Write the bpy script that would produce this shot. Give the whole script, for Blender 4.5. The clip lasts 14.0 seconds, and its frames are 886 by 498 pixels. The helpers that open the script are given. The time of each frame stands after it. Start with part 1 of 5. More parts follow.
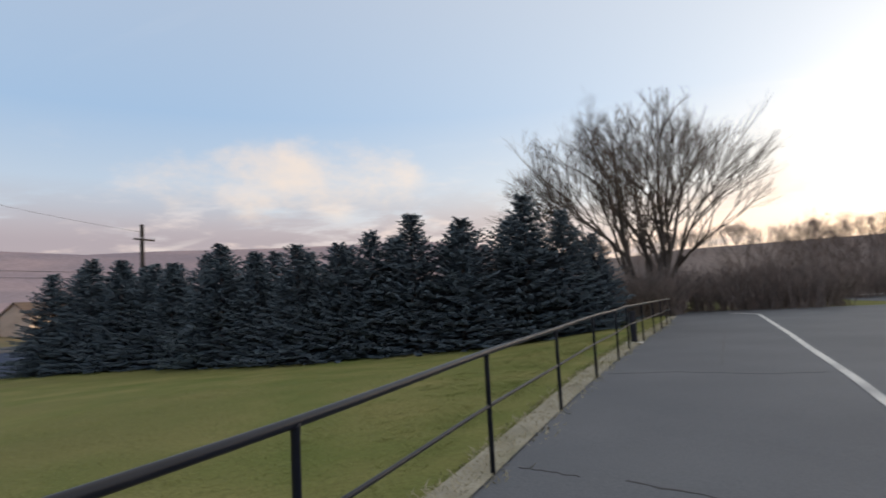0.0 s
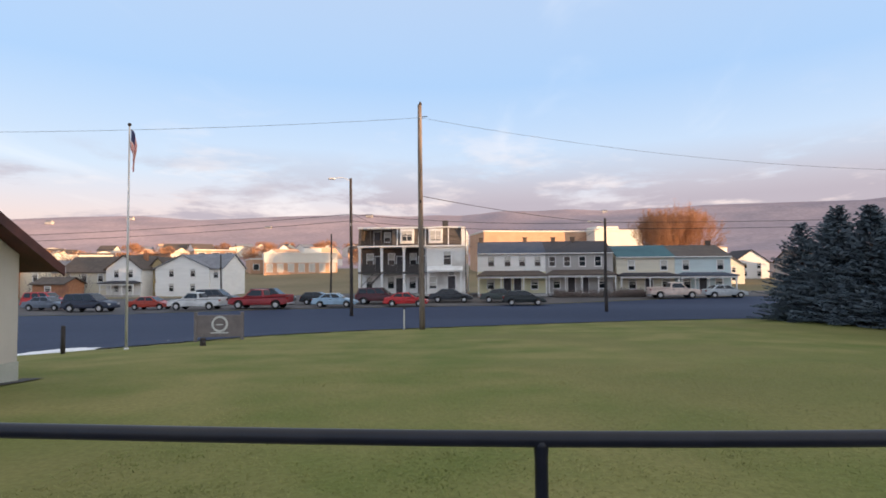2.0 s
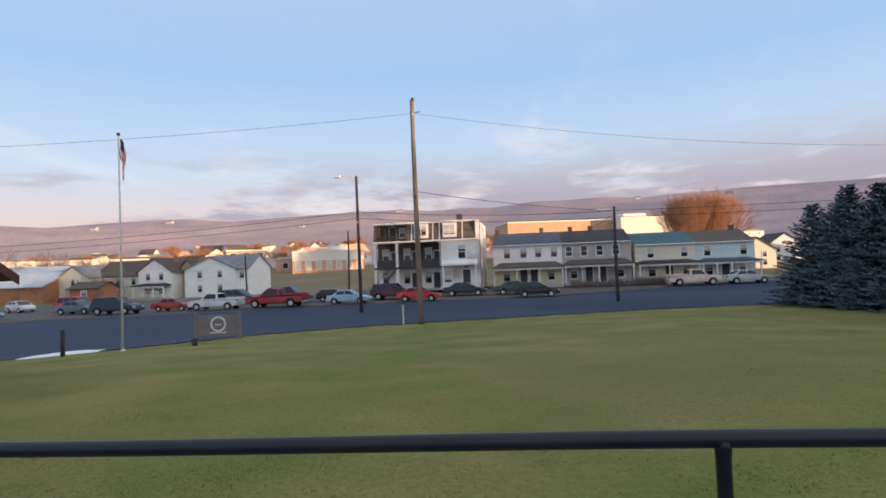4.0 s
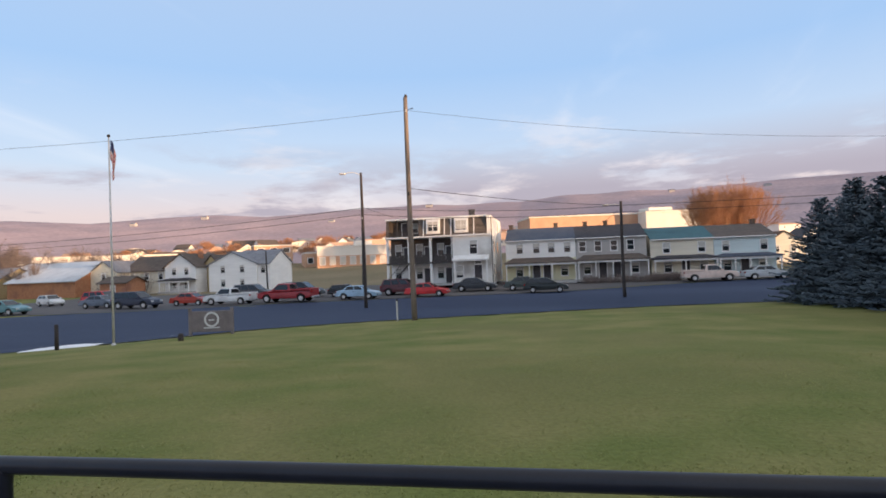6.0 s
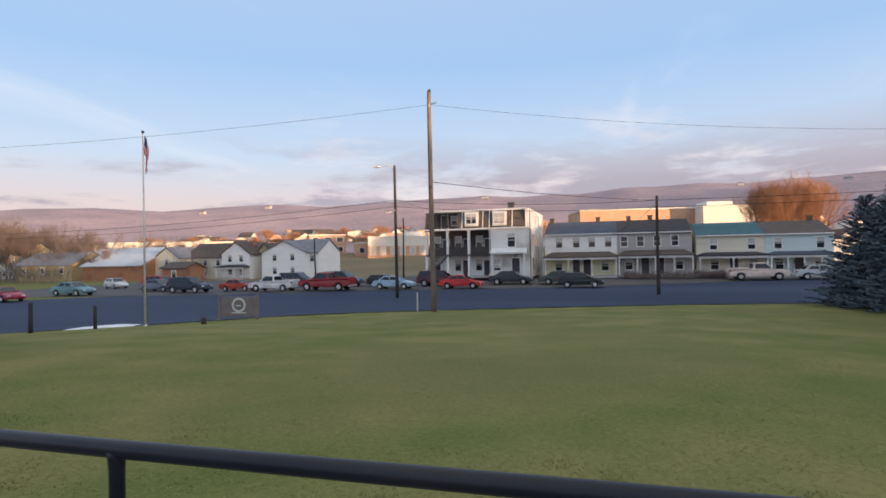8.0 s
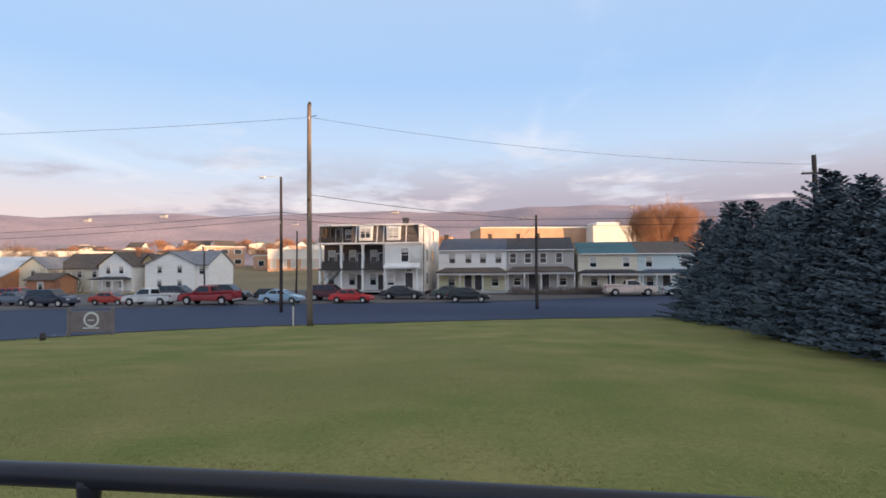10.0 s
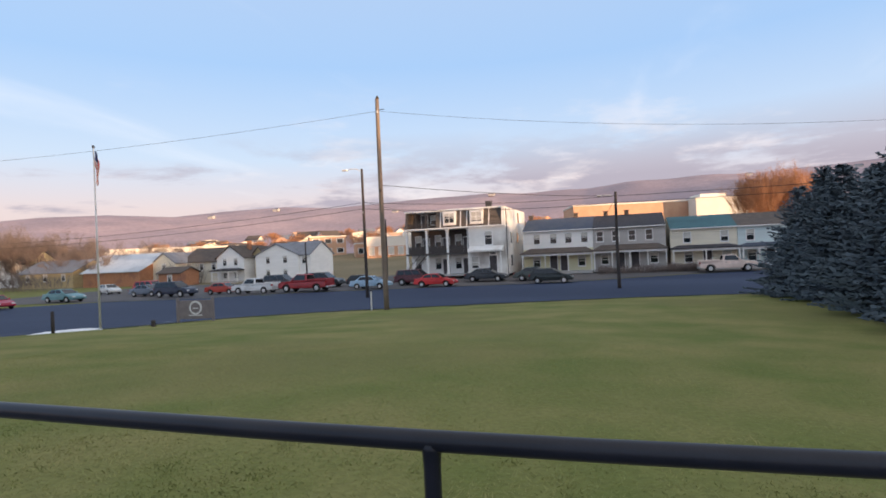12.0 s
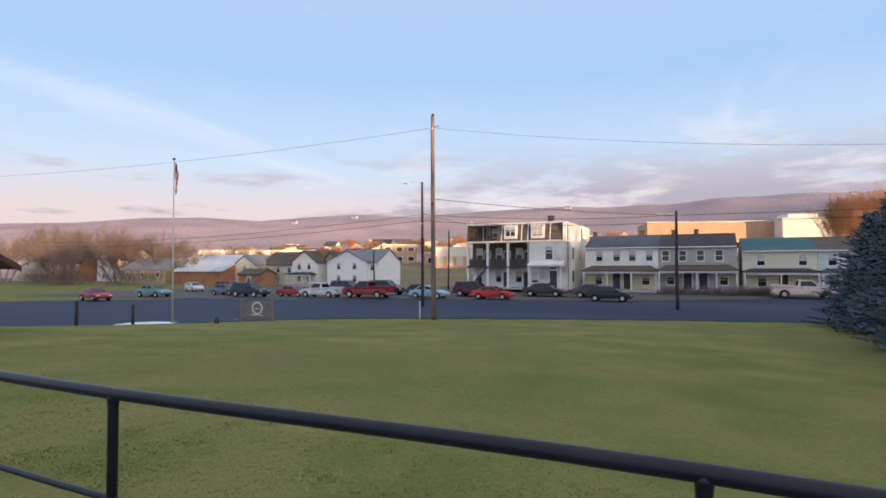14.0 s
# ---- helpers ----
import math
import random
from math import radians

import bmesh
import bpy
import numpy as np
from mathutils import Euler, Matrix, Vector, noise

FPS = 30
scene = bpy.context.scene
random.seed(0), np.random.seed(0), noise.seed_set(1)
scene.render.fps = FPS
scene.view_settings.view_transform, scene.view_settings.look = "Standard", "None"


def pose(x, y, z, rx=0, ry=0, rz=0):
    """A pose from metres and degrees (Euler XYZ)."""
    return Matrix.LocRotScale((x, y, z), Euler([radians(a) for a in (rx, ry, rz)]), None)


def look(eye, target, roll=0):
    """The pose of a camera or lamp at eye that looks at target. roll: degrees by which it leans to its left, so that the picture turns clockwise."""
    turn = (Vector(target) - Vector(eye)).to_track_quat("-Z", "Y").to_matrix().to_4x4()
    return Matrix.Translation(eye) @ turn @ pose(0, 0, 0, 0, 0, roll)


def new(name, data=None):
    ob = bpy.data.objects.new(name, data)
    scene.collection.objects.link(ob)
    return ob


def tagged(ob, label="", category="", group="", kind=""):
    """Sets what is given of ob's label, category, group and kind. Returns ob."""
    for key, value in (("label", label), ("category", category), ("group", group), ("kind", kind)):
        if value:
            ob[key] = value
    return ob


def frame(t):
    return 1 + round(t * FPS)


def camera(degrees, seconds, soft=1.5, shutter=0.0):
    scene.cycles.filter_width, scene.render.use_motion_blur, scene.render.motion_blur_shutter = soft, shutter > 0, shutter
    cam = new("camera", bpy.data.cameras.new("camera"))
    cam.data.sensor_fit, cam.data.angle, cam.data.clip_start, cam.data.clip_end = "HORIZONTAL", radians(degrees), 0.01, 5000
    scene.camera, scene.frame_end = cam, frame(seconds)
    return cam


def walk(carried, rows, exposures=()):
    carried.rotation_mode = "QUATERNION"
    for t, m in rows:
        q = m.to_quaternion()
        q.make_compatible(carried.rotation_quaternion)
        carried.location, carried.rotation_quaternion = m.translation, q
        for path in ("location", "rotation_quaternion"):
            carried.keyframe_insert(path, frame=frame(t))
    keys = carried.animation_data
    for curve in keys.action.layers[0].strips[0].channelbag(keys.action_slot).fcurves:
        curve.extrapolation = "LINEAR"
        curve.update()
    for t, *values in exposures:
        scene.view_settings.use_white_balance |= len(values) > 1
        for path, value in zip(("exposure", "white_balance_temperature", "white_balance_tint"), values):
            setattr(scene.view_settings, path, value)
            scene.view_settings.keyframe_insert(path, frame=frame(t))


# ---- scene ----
cam = camera(77.22, 14.0, soft=1.7, shutter=0.1)
PATH_ROWS = [
    (0.0, 1.666, -2.023, 1.528, 24.31, 5.40, 3.01),
    (0.5, 1.645, -1.621, 1.531, 56.40, 6.13, 1.54),
    (1.0, 1.662, -1.077, 1.525, 76.01, 3.39, 1.29),
    (1.5, 1.747, -0.677, 1.550, 90.90, 1.68, -0.10),
    (2.0, 1.849, -0.174, 1.574, 94.38, 2.39, 0.46),
    (2.5, 1.916, 0.315, 1.594, 99.38, 2.02, 0.00),
    (3.0, 1.876, 0.900, 1.594, 98.85, 2.02, 0.74),
    (3.2, 1.842, 1.107, 1.595, 97.45, 1.56, 2.81),
    (5.3, 1.485, 3.425, 1.605, 98.62, 2.17, 0.99),
    (5.5, 1.458, 3.634, 1.606, 98.84, 1.56, 2.48),
    (6.0, 1.393, 4.178, 1.635, 101.00, 1.31, 2.25),
    (6.5, 1.411, 4.774, 1.651, 102.79, 1.94, 2.48),
    (7.0, 1.407, 5.298, 1.656, 106.15, 0.34, 1.16),
    (7.5, 1.380, 5.882, 1.664, 105.83, 1.19, 2.60),
    (8.0, 1.300, 6.395, 1.651, 106.82, 0.60, 1.13),
    (8.5, 1.182, 6.774, 1.599, 99.52, 2.83, 1.65),
    (9.0, 1.090, 7.231, 1.546, 95.16, 2.35, 2.47),
    (9.2, 1.114, 7.442, 1.559, 94.33, 2.44, 0.79),
    (11.5, 1.332, 9.989, 1.614, 105.39, 0.81, 3.13),
    (12.0, 1.447, 10.362, 1.622, 107.91, 0.45, 2.53),
    (12.5, 1.567, 10.782, 1.637, 110.39, -0.38, 2.39),
    (13.0, 1.650, 11.252, 1.657, 112.37, 2.12, 2.04),
    (13.5, 1.691, 11.656, 1.672, 114.17, 1.49, 1.79),
    (14.0, 1.721, 12.228, 1.707, 115.51, 1.75, 0.19),
]
walk(cam, [(t, pose(x, y, z, 90 + pitch, roll, yaw)) for t, x, y, z, yaw, pitch, roll in PATH_ROWS],
     [(0.0, -0.1, 7150, 10), (0.6, 0.05, 7050, 10), (1.0, 0.16, 6960, 10), (1.5, 0.24, 6900, 10), (2.5, 0.10, 6600, 10), (3.0, 0.0, 6550, 10), (5.5, 0.08, 6500, 10), (7.5, 0.0, 6500, 10), (9.0, 0.12, 6500, 10), (12.5, 0.12, 6500, 10), (13.0, 0.04, 6500, 10), (14.0, 0.10, 6500, 10)])

# ---- world, sun, exposure ----
SUN_YAW, SUN_ELEV = 26.0, 2.0
sun_dir = Vector((math.sin(radians(SUN_YAW)) * math.cos(radians(SUN_ELEV)), math.cos(radians(SUN_YAW)) * math.cos(radians(SUN_ELEV)), math.sin(radians(SUN_ELEV))))


def build_world():
    w = bpy.data.worlds.new("dawn_sky")
    scene.world = w
    w.use_nodes = True
    nt = w.node_tree
    nt.nodes.clear()
    N, L = nt.nodes.new, nt.links.new

    def math_node(op, a, b=None, clamp=False):
        n = N("ShaderNodeMath")
        n.operation, n.use_clamp = op, clamp
        for i, v in enumerate((a, b)):
            if v is None:
                continue
            if isinstance(v, (int, float)):
                n.inputs[i].default_value = v
            else:
                L(v, n.inputs[i])
        return n.outputs[0]

    def mix(f, a, b, mode="MIX"):
        n = N("ShaderNodeMix")
        n.data_type, n.blend_type = "RGBA", mode
        n.clamp_factor = True
        for sock, v in ((n.inputs[0], f), (n.inputs[6], a), (n.inputs[7], b)):
            if isinstance(v, (int, float)):
                sock.default_value = v
            elif isinstance(v, tuple):
                sock.default_value = (*v, 1)
            else:
                L(v, sock)
        return n.outputs[2]

    def ramp(f, stops):
        n = N("ShaderNodeValToRGB")
        L(f, n.inputs[0])
        e = n.color_ramp.elements
        while len(e) < len(stops):
            e.new(0.5)
        for k, (p, c) in zip(e, stops):
            k.position, k.color = p, (*c, 1)
        return n.outputs[0]

    tc = N("ShaderNodeTexCoord")
    sep = N("ShaderNodeSeparateXYZ")
    L(tc.outputs["Generated"], sep.inputs[0])
    z = math_node("MAXIMUM", sep.outputs[2], 0.0)
    clear = ramp(z, [(0.0, (0.78, 0.60, 0.58)), (0.09, (0.74, 0.63, 0.66)), (0.17, (0.56, 0.68, 0.86)), (0.32, (0.36, 0.555, 0.86)), (0.5, (0.43, 0.565, 0.80)), (0.66, (0.60, 0.65, 0.76)), (0.9, (0.74, 0.75, 0.79))])
    sky = N("ShaderNodeTexSky")
    sky.sky_type, sky.sun_disc = "NISHITA", False
    sky.sun_elevation, sky.sun_rotation = radians(SUN_ELEV), radians(SUN_YAW)
    sky.air_density, sky.dust_density = 1.0, 1.5
    nish = N("ShaderNodeVectorMath")
    nish.operation = "SCALE"
    L(sky.outputs[0], nish.inputs[0])
    nish.inputs["Scale"].default_value = 0.10
    base = mix(0.25, clear, nish.outputs[0])
    # clouds, in flat layers that run out to the horizon
    inv = math_node("DIVIDE", 1.0, math_node("ADD", z, 0.10))
    flat = N("ShaderNodeCombineXYZ")
    L(math_node("MULTIPLY", sep.outputs[0], inv), flat.inputs[0])
    L(math_node("MULTIPLY", sep.outputs[1], inv), flat.inputs[1])

    def cloud(scale, off, lo, hi, rough=0.55, stretch=(1, 1, 1), dist=0.6, more=None):
        m = N("ShaderNodeMapping")
        L(flat.outputs[0], m.inputs[0])
        m.inputs["Location"].default_value = off
        m.inputs["Scale"].default_value = stretch
        n = N("ShaderNodeTexNoise")
        n.inputs["Scale"].default_value, n.inputs["Detail"].default_value, n.inputs["Roughness"].default_value = scale, 7, rough
        n.inputs["Distortion"].default_value = dist
        L(m.outputs[0], n.inputs["Vector"])
        r = N("ShaderNodeMapRange")
        r.interpolation_type = "SMOOTHSTEP"
        L(math_node("ADD", n.outputs[0], more) if more else n.outputs[0], r.inputs[0])
        r.inputs[1].default_value, r.inputs[2].default_value = lo, hi
        return r.outputs[0]

    low = ramp(z, [(0.0, (1, 1, 1)), (0.12, (1, 1, 1)), (0.215, (0, 0, 0)), (1.0, (0, 0, 0))])
    toward = N("ShaderNodeVectorMath")
    toward.operation = "DOT_PRODUCT"
    L(tc.outputs["Generated"], toward.inputs[0])
    toward.inputs[1].default_value = (-0.906, 0.42, 0)
    bank = math_node("MULTIPLY", math_node("SUBTRACT", toward.outputs["Value"], 0.70), 0.26)
    grey = cloud(0.95, (3.1, 0.7, 0), 0.40, 0.56, 0.6, dist=0.2, more=bank)
    lit = cloud(1.7, (1.3, 4.2, 0), 0.52, 0.74, 0.6, dist=0.2)
    cloud_col = mix(lit, (0.345, 0.315, 0.375), (0.66, 0.575, 0.575))
    amount = math_node("MULTIPLY", grey, low)
    base = mix(math_node("MULTIPLY", amount, 0.92), base, cloud_col)
    high = math_node("MULTIPLY", cloud(0.9, (7.7, 2.1, 0), 0.60, 0.78, 0.5, (0.35, 1.2, 1)), 0.35)
    base = mix(high, base, (0.82, 0.80, 0.80))
    band = ramp(z, [(0.0, (0, 0, 0)), (0.10, (0, 0, 0)), (0.15, (1, 1, 1)), (0.21, (1, 1, 1)), (0.30, (0, 0, 0))])
    heap = math_node("MULTIPLY", cloud(0.85, (0.4, 1.9, 0), 0.55, 0.68, 0.62, (1, 1, 1), 0.15), band)
    base = mix(math_node("MULTIPLY", heap, 0.3), base, (0.74, 0.67, 0.66))
    # one cream cumulus standing over the spruces
    side = N("ShaderNodeVectorMath")
    side.operation = "DOT_PRODUCT"
    L(tc.outputs["Generated"], side.inputs[0])
    side.inputs[1].default_value = (0.778, 0.629, 0)
    ahead = N("ShaderNodeVectorMath")
    ahead.operation = "DOT_PRODUCT"
    L(tc.outputs["Generated"], ahead.inputs[0])
    ahead.inputs[1].default_value = (-0.629, 0.778, 0)
    u = math_node("DIVIDE", side.outputs["Value"], 0.21)
    v = math_node("DIVIDE", math_node("SUBTRACT", z, 0.221), 0.062)
    body = math_node("SUBTRACT", 1.0, math_node("ADD", math_node("MULTIPLY", u, u), math_node("MULTIPLY", v, v)))
    puff = N("ShaderNodeTexNoise")
    puff.inputs["Scale"].default_value, puff.inputs["Detail"].default_value, puff.inputs["Roughness"].default_value = 10.0, 6, 0.6
    squash = N("ShaderNodeMapping")
    squash.inputs["Scale"].default_value = (1, 1, 1.7)
    L(tc.outputs["Generated"], squash.inputs[0])
    L(squash.outputs[0], puff.inputs["Vector"])
    edge = N("ShaderNodeMapRange")
    edge.interpolation_type = "SMOOTHSTEP"
    L(math_node("ADD", body, math_node("MULTIPLY", math_node("SUBTRACT", puff.outputs[0], 0.5), 4.2)), edge.inputs[0])
    edge.inputs[1].default_value, edge.inputs[2].default_value = -0.5, 1.7
    near = math_node("MULTIPLY", edge.outputs[0], math_node("GREATER_THAN", ahead.outputs["Value"], 0.3))
    base = mix(math_node("MULTIPLY", near, 0.78), base, (0.72, 0.63, 0.585))
    # the glow round the low sun
    dot = N("ShaderNodeVectorMath")
    dot.operation = "DOT_PRODUCT"
    L(tc.outputs["Generated"], dot.inputs[0])
    dot.inputs[1].default_value = sun_dir
    d = math_node("MAXIMUM", dot.outputs["Value"], 0.0)
    wide = math_node("MULTIPLY", math_node("POWER", d, 12.0), 0.30)
    tight = math_node("MULTIPLY", math_node("POWER", d, 40.0), 0.85)
    broad = math_node("MULTIPLY", math_node("POWER", d, 2.5), 0.26)
    glow = mix(1.0, mix(1.0, (0, 0, 0), (1.0, 0.86, 0.62), "ADD"), math_node("ADD", broad, math_node("ADD", wide, tight)), "MULTIPLY")
    base = mix(1.0, base, glow, "ADD")
    bg = N("ShaderNodeBackground")
    L(base, bg.inputs[0])
    bg.inputs[1].default_value = 1.32
    out = N("ShaderNodeOutputWorld")
    L(bg.outputs[0], out.inputs[0])


build_world()
sun = new("sun", bpy.data.lights.new("sun", "SUN"))
sun.data.energy, sun.data.angle, sun.data.color = 7.0, radians(0.6), (1.0, 0.62, 0.34)
sun.matrix_world = look(sun_dir * 100, (0, 0, 0))


# ---- materials ----
def surface(name, a, b, rough=0.8, metal=0.0, scale=6.0, fine=60.0, bump=0.2, c=None, island=False, spec=0.4, depth=0.01, stretch=(1, 1, 1), rough_var=0.1):
    """Two colours laid over each other by coarse and fine noise, with a third for stains."""
    m = bpy.data.materials.new(name)
    m.use_nodes = True
    nt = m.node_tree
    N, L = nt.nodes.new, nt.links.new
    p = nt.nodes["Principled BSDF"]
    tc = N("ShaderNodeTexCoord")
    mp = N("ShaderNodeMapping")
    mp.inputs["Scale"].default_value = stretch
    L(tc.outputs["Object"], mp.inputs[0])
    outs = []
    for s, det in ((scale, 5), (fine, 3), (scale * 0.23, 4)):
        n = N("ShaderNodeTexNoise")
        n.inputs["Scale"].default_value, n.inputs["Detail"].default_value = s, det
        L(mp.outputs[0], n.inputs["Vector"])
        outs.append(n.outputs[0])

    def mix(f, x, y, mode="MIX"):
        n = N("ShaderNodeMix")
        n.data_type, n.blend_type = "RGBA", mode
        for sock, v in ((n.inputs[0], f), (n.inputs[6], x), (n.inputs[7], y)):
            if isinstance(v, (int, float)):
                sock.default_value = v
            elif isinstance(v, tuple):
                sock.default_value = (*v, 1)
            else:
                L(v, sock)
        return n.outputs[2]

    def steps(v, lo, hi):
        r = N("ShaderNodeMapRange")
        r.inputs[1].default_value, r.inputs[2].default_value = lo, hi
        L(v, r.inputs[0])
        return r.outputs[0]

    col = mix(steps(outs[0], 0.35, 0.65), a, b)
    if c:
        col = mix(steps(outs[2], 0.52, 0.68), col, c)
    fine_f = steps(outs[1], 0.3, 0.7)
    col = mix(0.22, col, mix(fine_f, (0.25, 0.25, 0.25), (0.85, 0.85, 0.85)), "OVERLAY")
    if island:
        g = N("ShaderNodeNewGeometry")
        v = steps(g.outputs["Random Per Island"], 0.0, 1.0)
        col = mix(0.35, col, mix(v, (0.2, 0.2, 0.2), (0.8, 0.8, 0.8)), "OVERLAY")
    L(col, p.inputs["Base Color"])
    r = N("ShaderNodeMapRange")
    r.inputs[3].default_value, r.inputs[4].default_value = max(0.02, rough - rough_var), min(1, rough + rough_var)
    L(outs[0], r.inputs[0])
    L(r.outputs[0], p.inputs["Roughness"])
    p.inputs["Metallic"].default_value = metal
    p.inputs["Specular IOR Level"].default_value = spec
    if bump:
        bn = N("ShaderNodeBump")
        bn.inputs["Strength"].default_value, bn.inputs["Distance"].default_value = bump, depth
        L(outs[1], bn.inputs["Height"])
        L(bn.outputs[0], p.inputs["Normal"])
    return m


def paint(name, col, rough=0.3, metal=0.0, coat=0.22):
    m = surface(name, col, tuple(min(1, v * 1.12 + 0.004) for v in col), rough, metal, 3, 120, 0.03, tuple(v * 0.8 for v in col), depth=0.002)
    m.node_tree.nodes["Principled BSDF"].inputs["Coat Weight"].default_value = coat
    return m


def glass_mat(name, tint=(0.02, 0.025, 0.03)):
    m = bpy.data.materials.new(name)
    m.use_nodes = True
    p = m.node_tree.nodes["Principled BSDF"]
    p.inputs["Base Color"].default_value = (*tint, 1)
    p.inputs["Roughness"].default_value = 0.06
    p.inputs["Specular IOR Level"].default_value = 0.6
    return m


M_grass = surface("winter_grass", (0.130, 0.155, 0.043), (0.222, 0.205, 0.078), 0.95, 0, 0.45, 16, 0.6, (0.168, 0.162, 0.060), spec=0.1, depth=0.03)
M_blade = surface("grass_blade", (0.175, 0.215, 0.066), (0.31, 0.285, 0.12), 0.9, 0, 0.60, 20, 0, (0.24, 0.23, 0.095), spec=0.15)
# Distance haze is mixed into this base colour, hence the pale mauve.
M_hazy_land = surface("hazy_far_land", (0.35, 0.275, 0.29), (0.47, 0.345, 0.345), 0.95, 0, 0.016, 0.25, 0.3, (0.32, 0.255, 0.28), spec=0.05, depth=0.4)
M_dry = surface("dry_field", (0.185, 0.155, 0.095), (0.24, 0.195, 0.125), 0.95, 0, 0.05, 2.0, 0.4, (0.15, 0.14, 0.075), spec=0.05, depth=0.1)
# Lightened to take in haze; also covers the added sun-blocking ridge.
M_wood_floor = surface("hazy_wood_ridge", (0.20, 0.165, 0.155), (0.27, 0.22, 0.20), 0.95, 0, 0.08, 1.2, 0.5, (0.15, 0.125, 0.115), spec=0.05, depth=0.5)
M_asphalt = surface("worn_asphalt", (0.088, 0.096, 0.110), (0.128, 0.135, 0.148), 0.72, 0, 0.35, 45, 0.5, (0.068, 0.074, 0.088), depth=0.006)
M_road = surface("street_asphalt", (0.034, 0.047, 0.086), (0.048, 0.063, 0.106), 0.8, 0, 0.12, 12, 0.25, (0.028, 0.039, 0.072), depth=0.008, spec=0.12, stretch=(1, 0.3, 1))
M_lot = surface("gravel_lot", (0.080, 0.076, 0.080), (0.115, 0.104, 0.100), 0.9, 0, 0.3, 14, 0.4, (0.075, 0.075, 0.08), depth=0.01)
M_line = surface("road_paint", (0.62, 0.62, 0.60), (0.72, 0.71, 0.68), 0.7, 0, 2.0, 60, 0.2, (0.40, 0.40, 0.40))
M_edge = surface("dry_verge", (0.27, 0.25, 0.19), (0.36, 0.33, 0.26), 0.95, 0, 2.2, 30, 0.5, (0.19, 0.185, 0.09), depth=0.02)
M_steel = surface("dark_painted_steel", (0.007, 0.009, 0.016), (0.012, 0.014, 0.023), 0.36, 0.0, 7, 140, 0.12, (0.018, 0.018, 0.022), depth=0.002, spec=0.35)
M_wood_pole = surface("weathered_pole_wood", (0.165, 0.128, 0.105), (0.235, 0.185, 0.15), 0.85, 0, 2.5, 30, 0.4, (0.10, 0.075, 0.06), stretch=(4, 4, 0.4), depth=0.01)
M_dark_pole = surface("tarred_pole_wood", (0.035, 0.030, 0.030), (0.060, 0.050, 0.046), 0.85, 0, 2.5, 30, 0.4, stretch=(4, 4, 0.4))
M_alu = surface("white_pole_paint", (0.62, 0.60, 0.58), (0.72, 0.70, 0.67), 0.35, 0.2, 4, 60, 0.05)
M_cable = surface("cable_sheath", (0.03, 0.03, 0.034), (0.05, 0.05, 0.055), 0.6, 0, 4, 50, 0)
M_snow = surface("old_snow", (0.74, 0.76, 0.80), (0.86, 0.87, 0.90), 0.8, 0, 2.0, 30, 0.4, (0.60, 0.61, 0.63), depth=0.03)
M_needle = surface("spruce_needles", (0.100, 0.132, 0.155), (0.128, 0.162, 0.190), 0.95, 0, 0.9, 18, 0, (0.098, 0.128, 0.130), spec=0.2)
M_bark = surface("grey_bark", (0.070, 0.056, 0.048), (0.115, 0.092, 0.078), 0.9, 0, 3, 30, 0.5, (0.07, 0.055, 0.048), depth=0.02)
M_brush = surface("bare_twigs", (0.17, 0.135, 0.122), (0.26, 0.205, 0.182), 0.9, 0, 1, 12, 0, island=True)
# The bare twigs again, with the low sun's orange put into the colour.
M_brush_sunlit = surface("sun_tinted_twigs", (0.36, 0.175, 0.09), (0.48, 0.25, 0.14), 0.9, 0, 1, 12, 0, island=True)
M_glass = glass_mat("window_glass")
M_car_glass = glass_mat("car_glass", (0.012, 0.014, 0.018))
M_tyre = surface("tyre_rubber", (0.016, 0.016, 0.017), (0.026, 0.026, 0.026), 0.8, 0, 10, 60, 0.1)
M_rim = surface("alloy_rim", (0.55, 0.55, 0.56), (0.66, 0.66, 0.67), 0.35, 0.7, 10, 60, 0)
M_trim_white = surface("white_trim", (0.80, 0.79, 0.77), (0.86, 0.85, 0.83), 0.6, 0, 3, 40, 0.1, (0.70, 0.68, 0.65))


# ---- building helpers ----
def part(name, bm, material, parent=None, label="", smooth=False):
    """Links a bmesh as one mesh object, under a thing or a part."""
    me = bpy.data.meshes.new(name)
    if smooth:
        for f in bm.faces:
            f.smooth = True
    bm.to_mesh(me)
    bm.free()
    me.materials.append(material)
    ob = new(name, me)
    if parent:
        ob.parent = parent
    if label:
        ob["label"] = label
    return ob


def thing(name, m, label, category, group="", kind=""):
    ob = new(name)
    ob.empty_display_size = 0.1
    ob.matrix_basis = m
    return tagged(ob, label, category, group, kind)


def box(bm, x0, x1, y0, y1, z0, z1, bevel=0.0):
    r = bmesh.ops.create_cube(bm, size=1.0, matrix=Matrix.LocRotScale(((x0 + x1) / 2, (y0 + y1) / 2, (z0 + z1) / 2), None, (abs(x1 - x0), abs(y1 - y0), abs(z1 - z0))))
    if bevel:
        es = list({e for v in r["verts"] for e in v.link_edges})
        bmesh.ops.bevel(bm, geom=es, offset=bevel, segments=1, affect="EDGES")
    return bm


def boxed(*a, bevel=0.0):
    return box(bmesh.new(), *a, bevel=bevel)


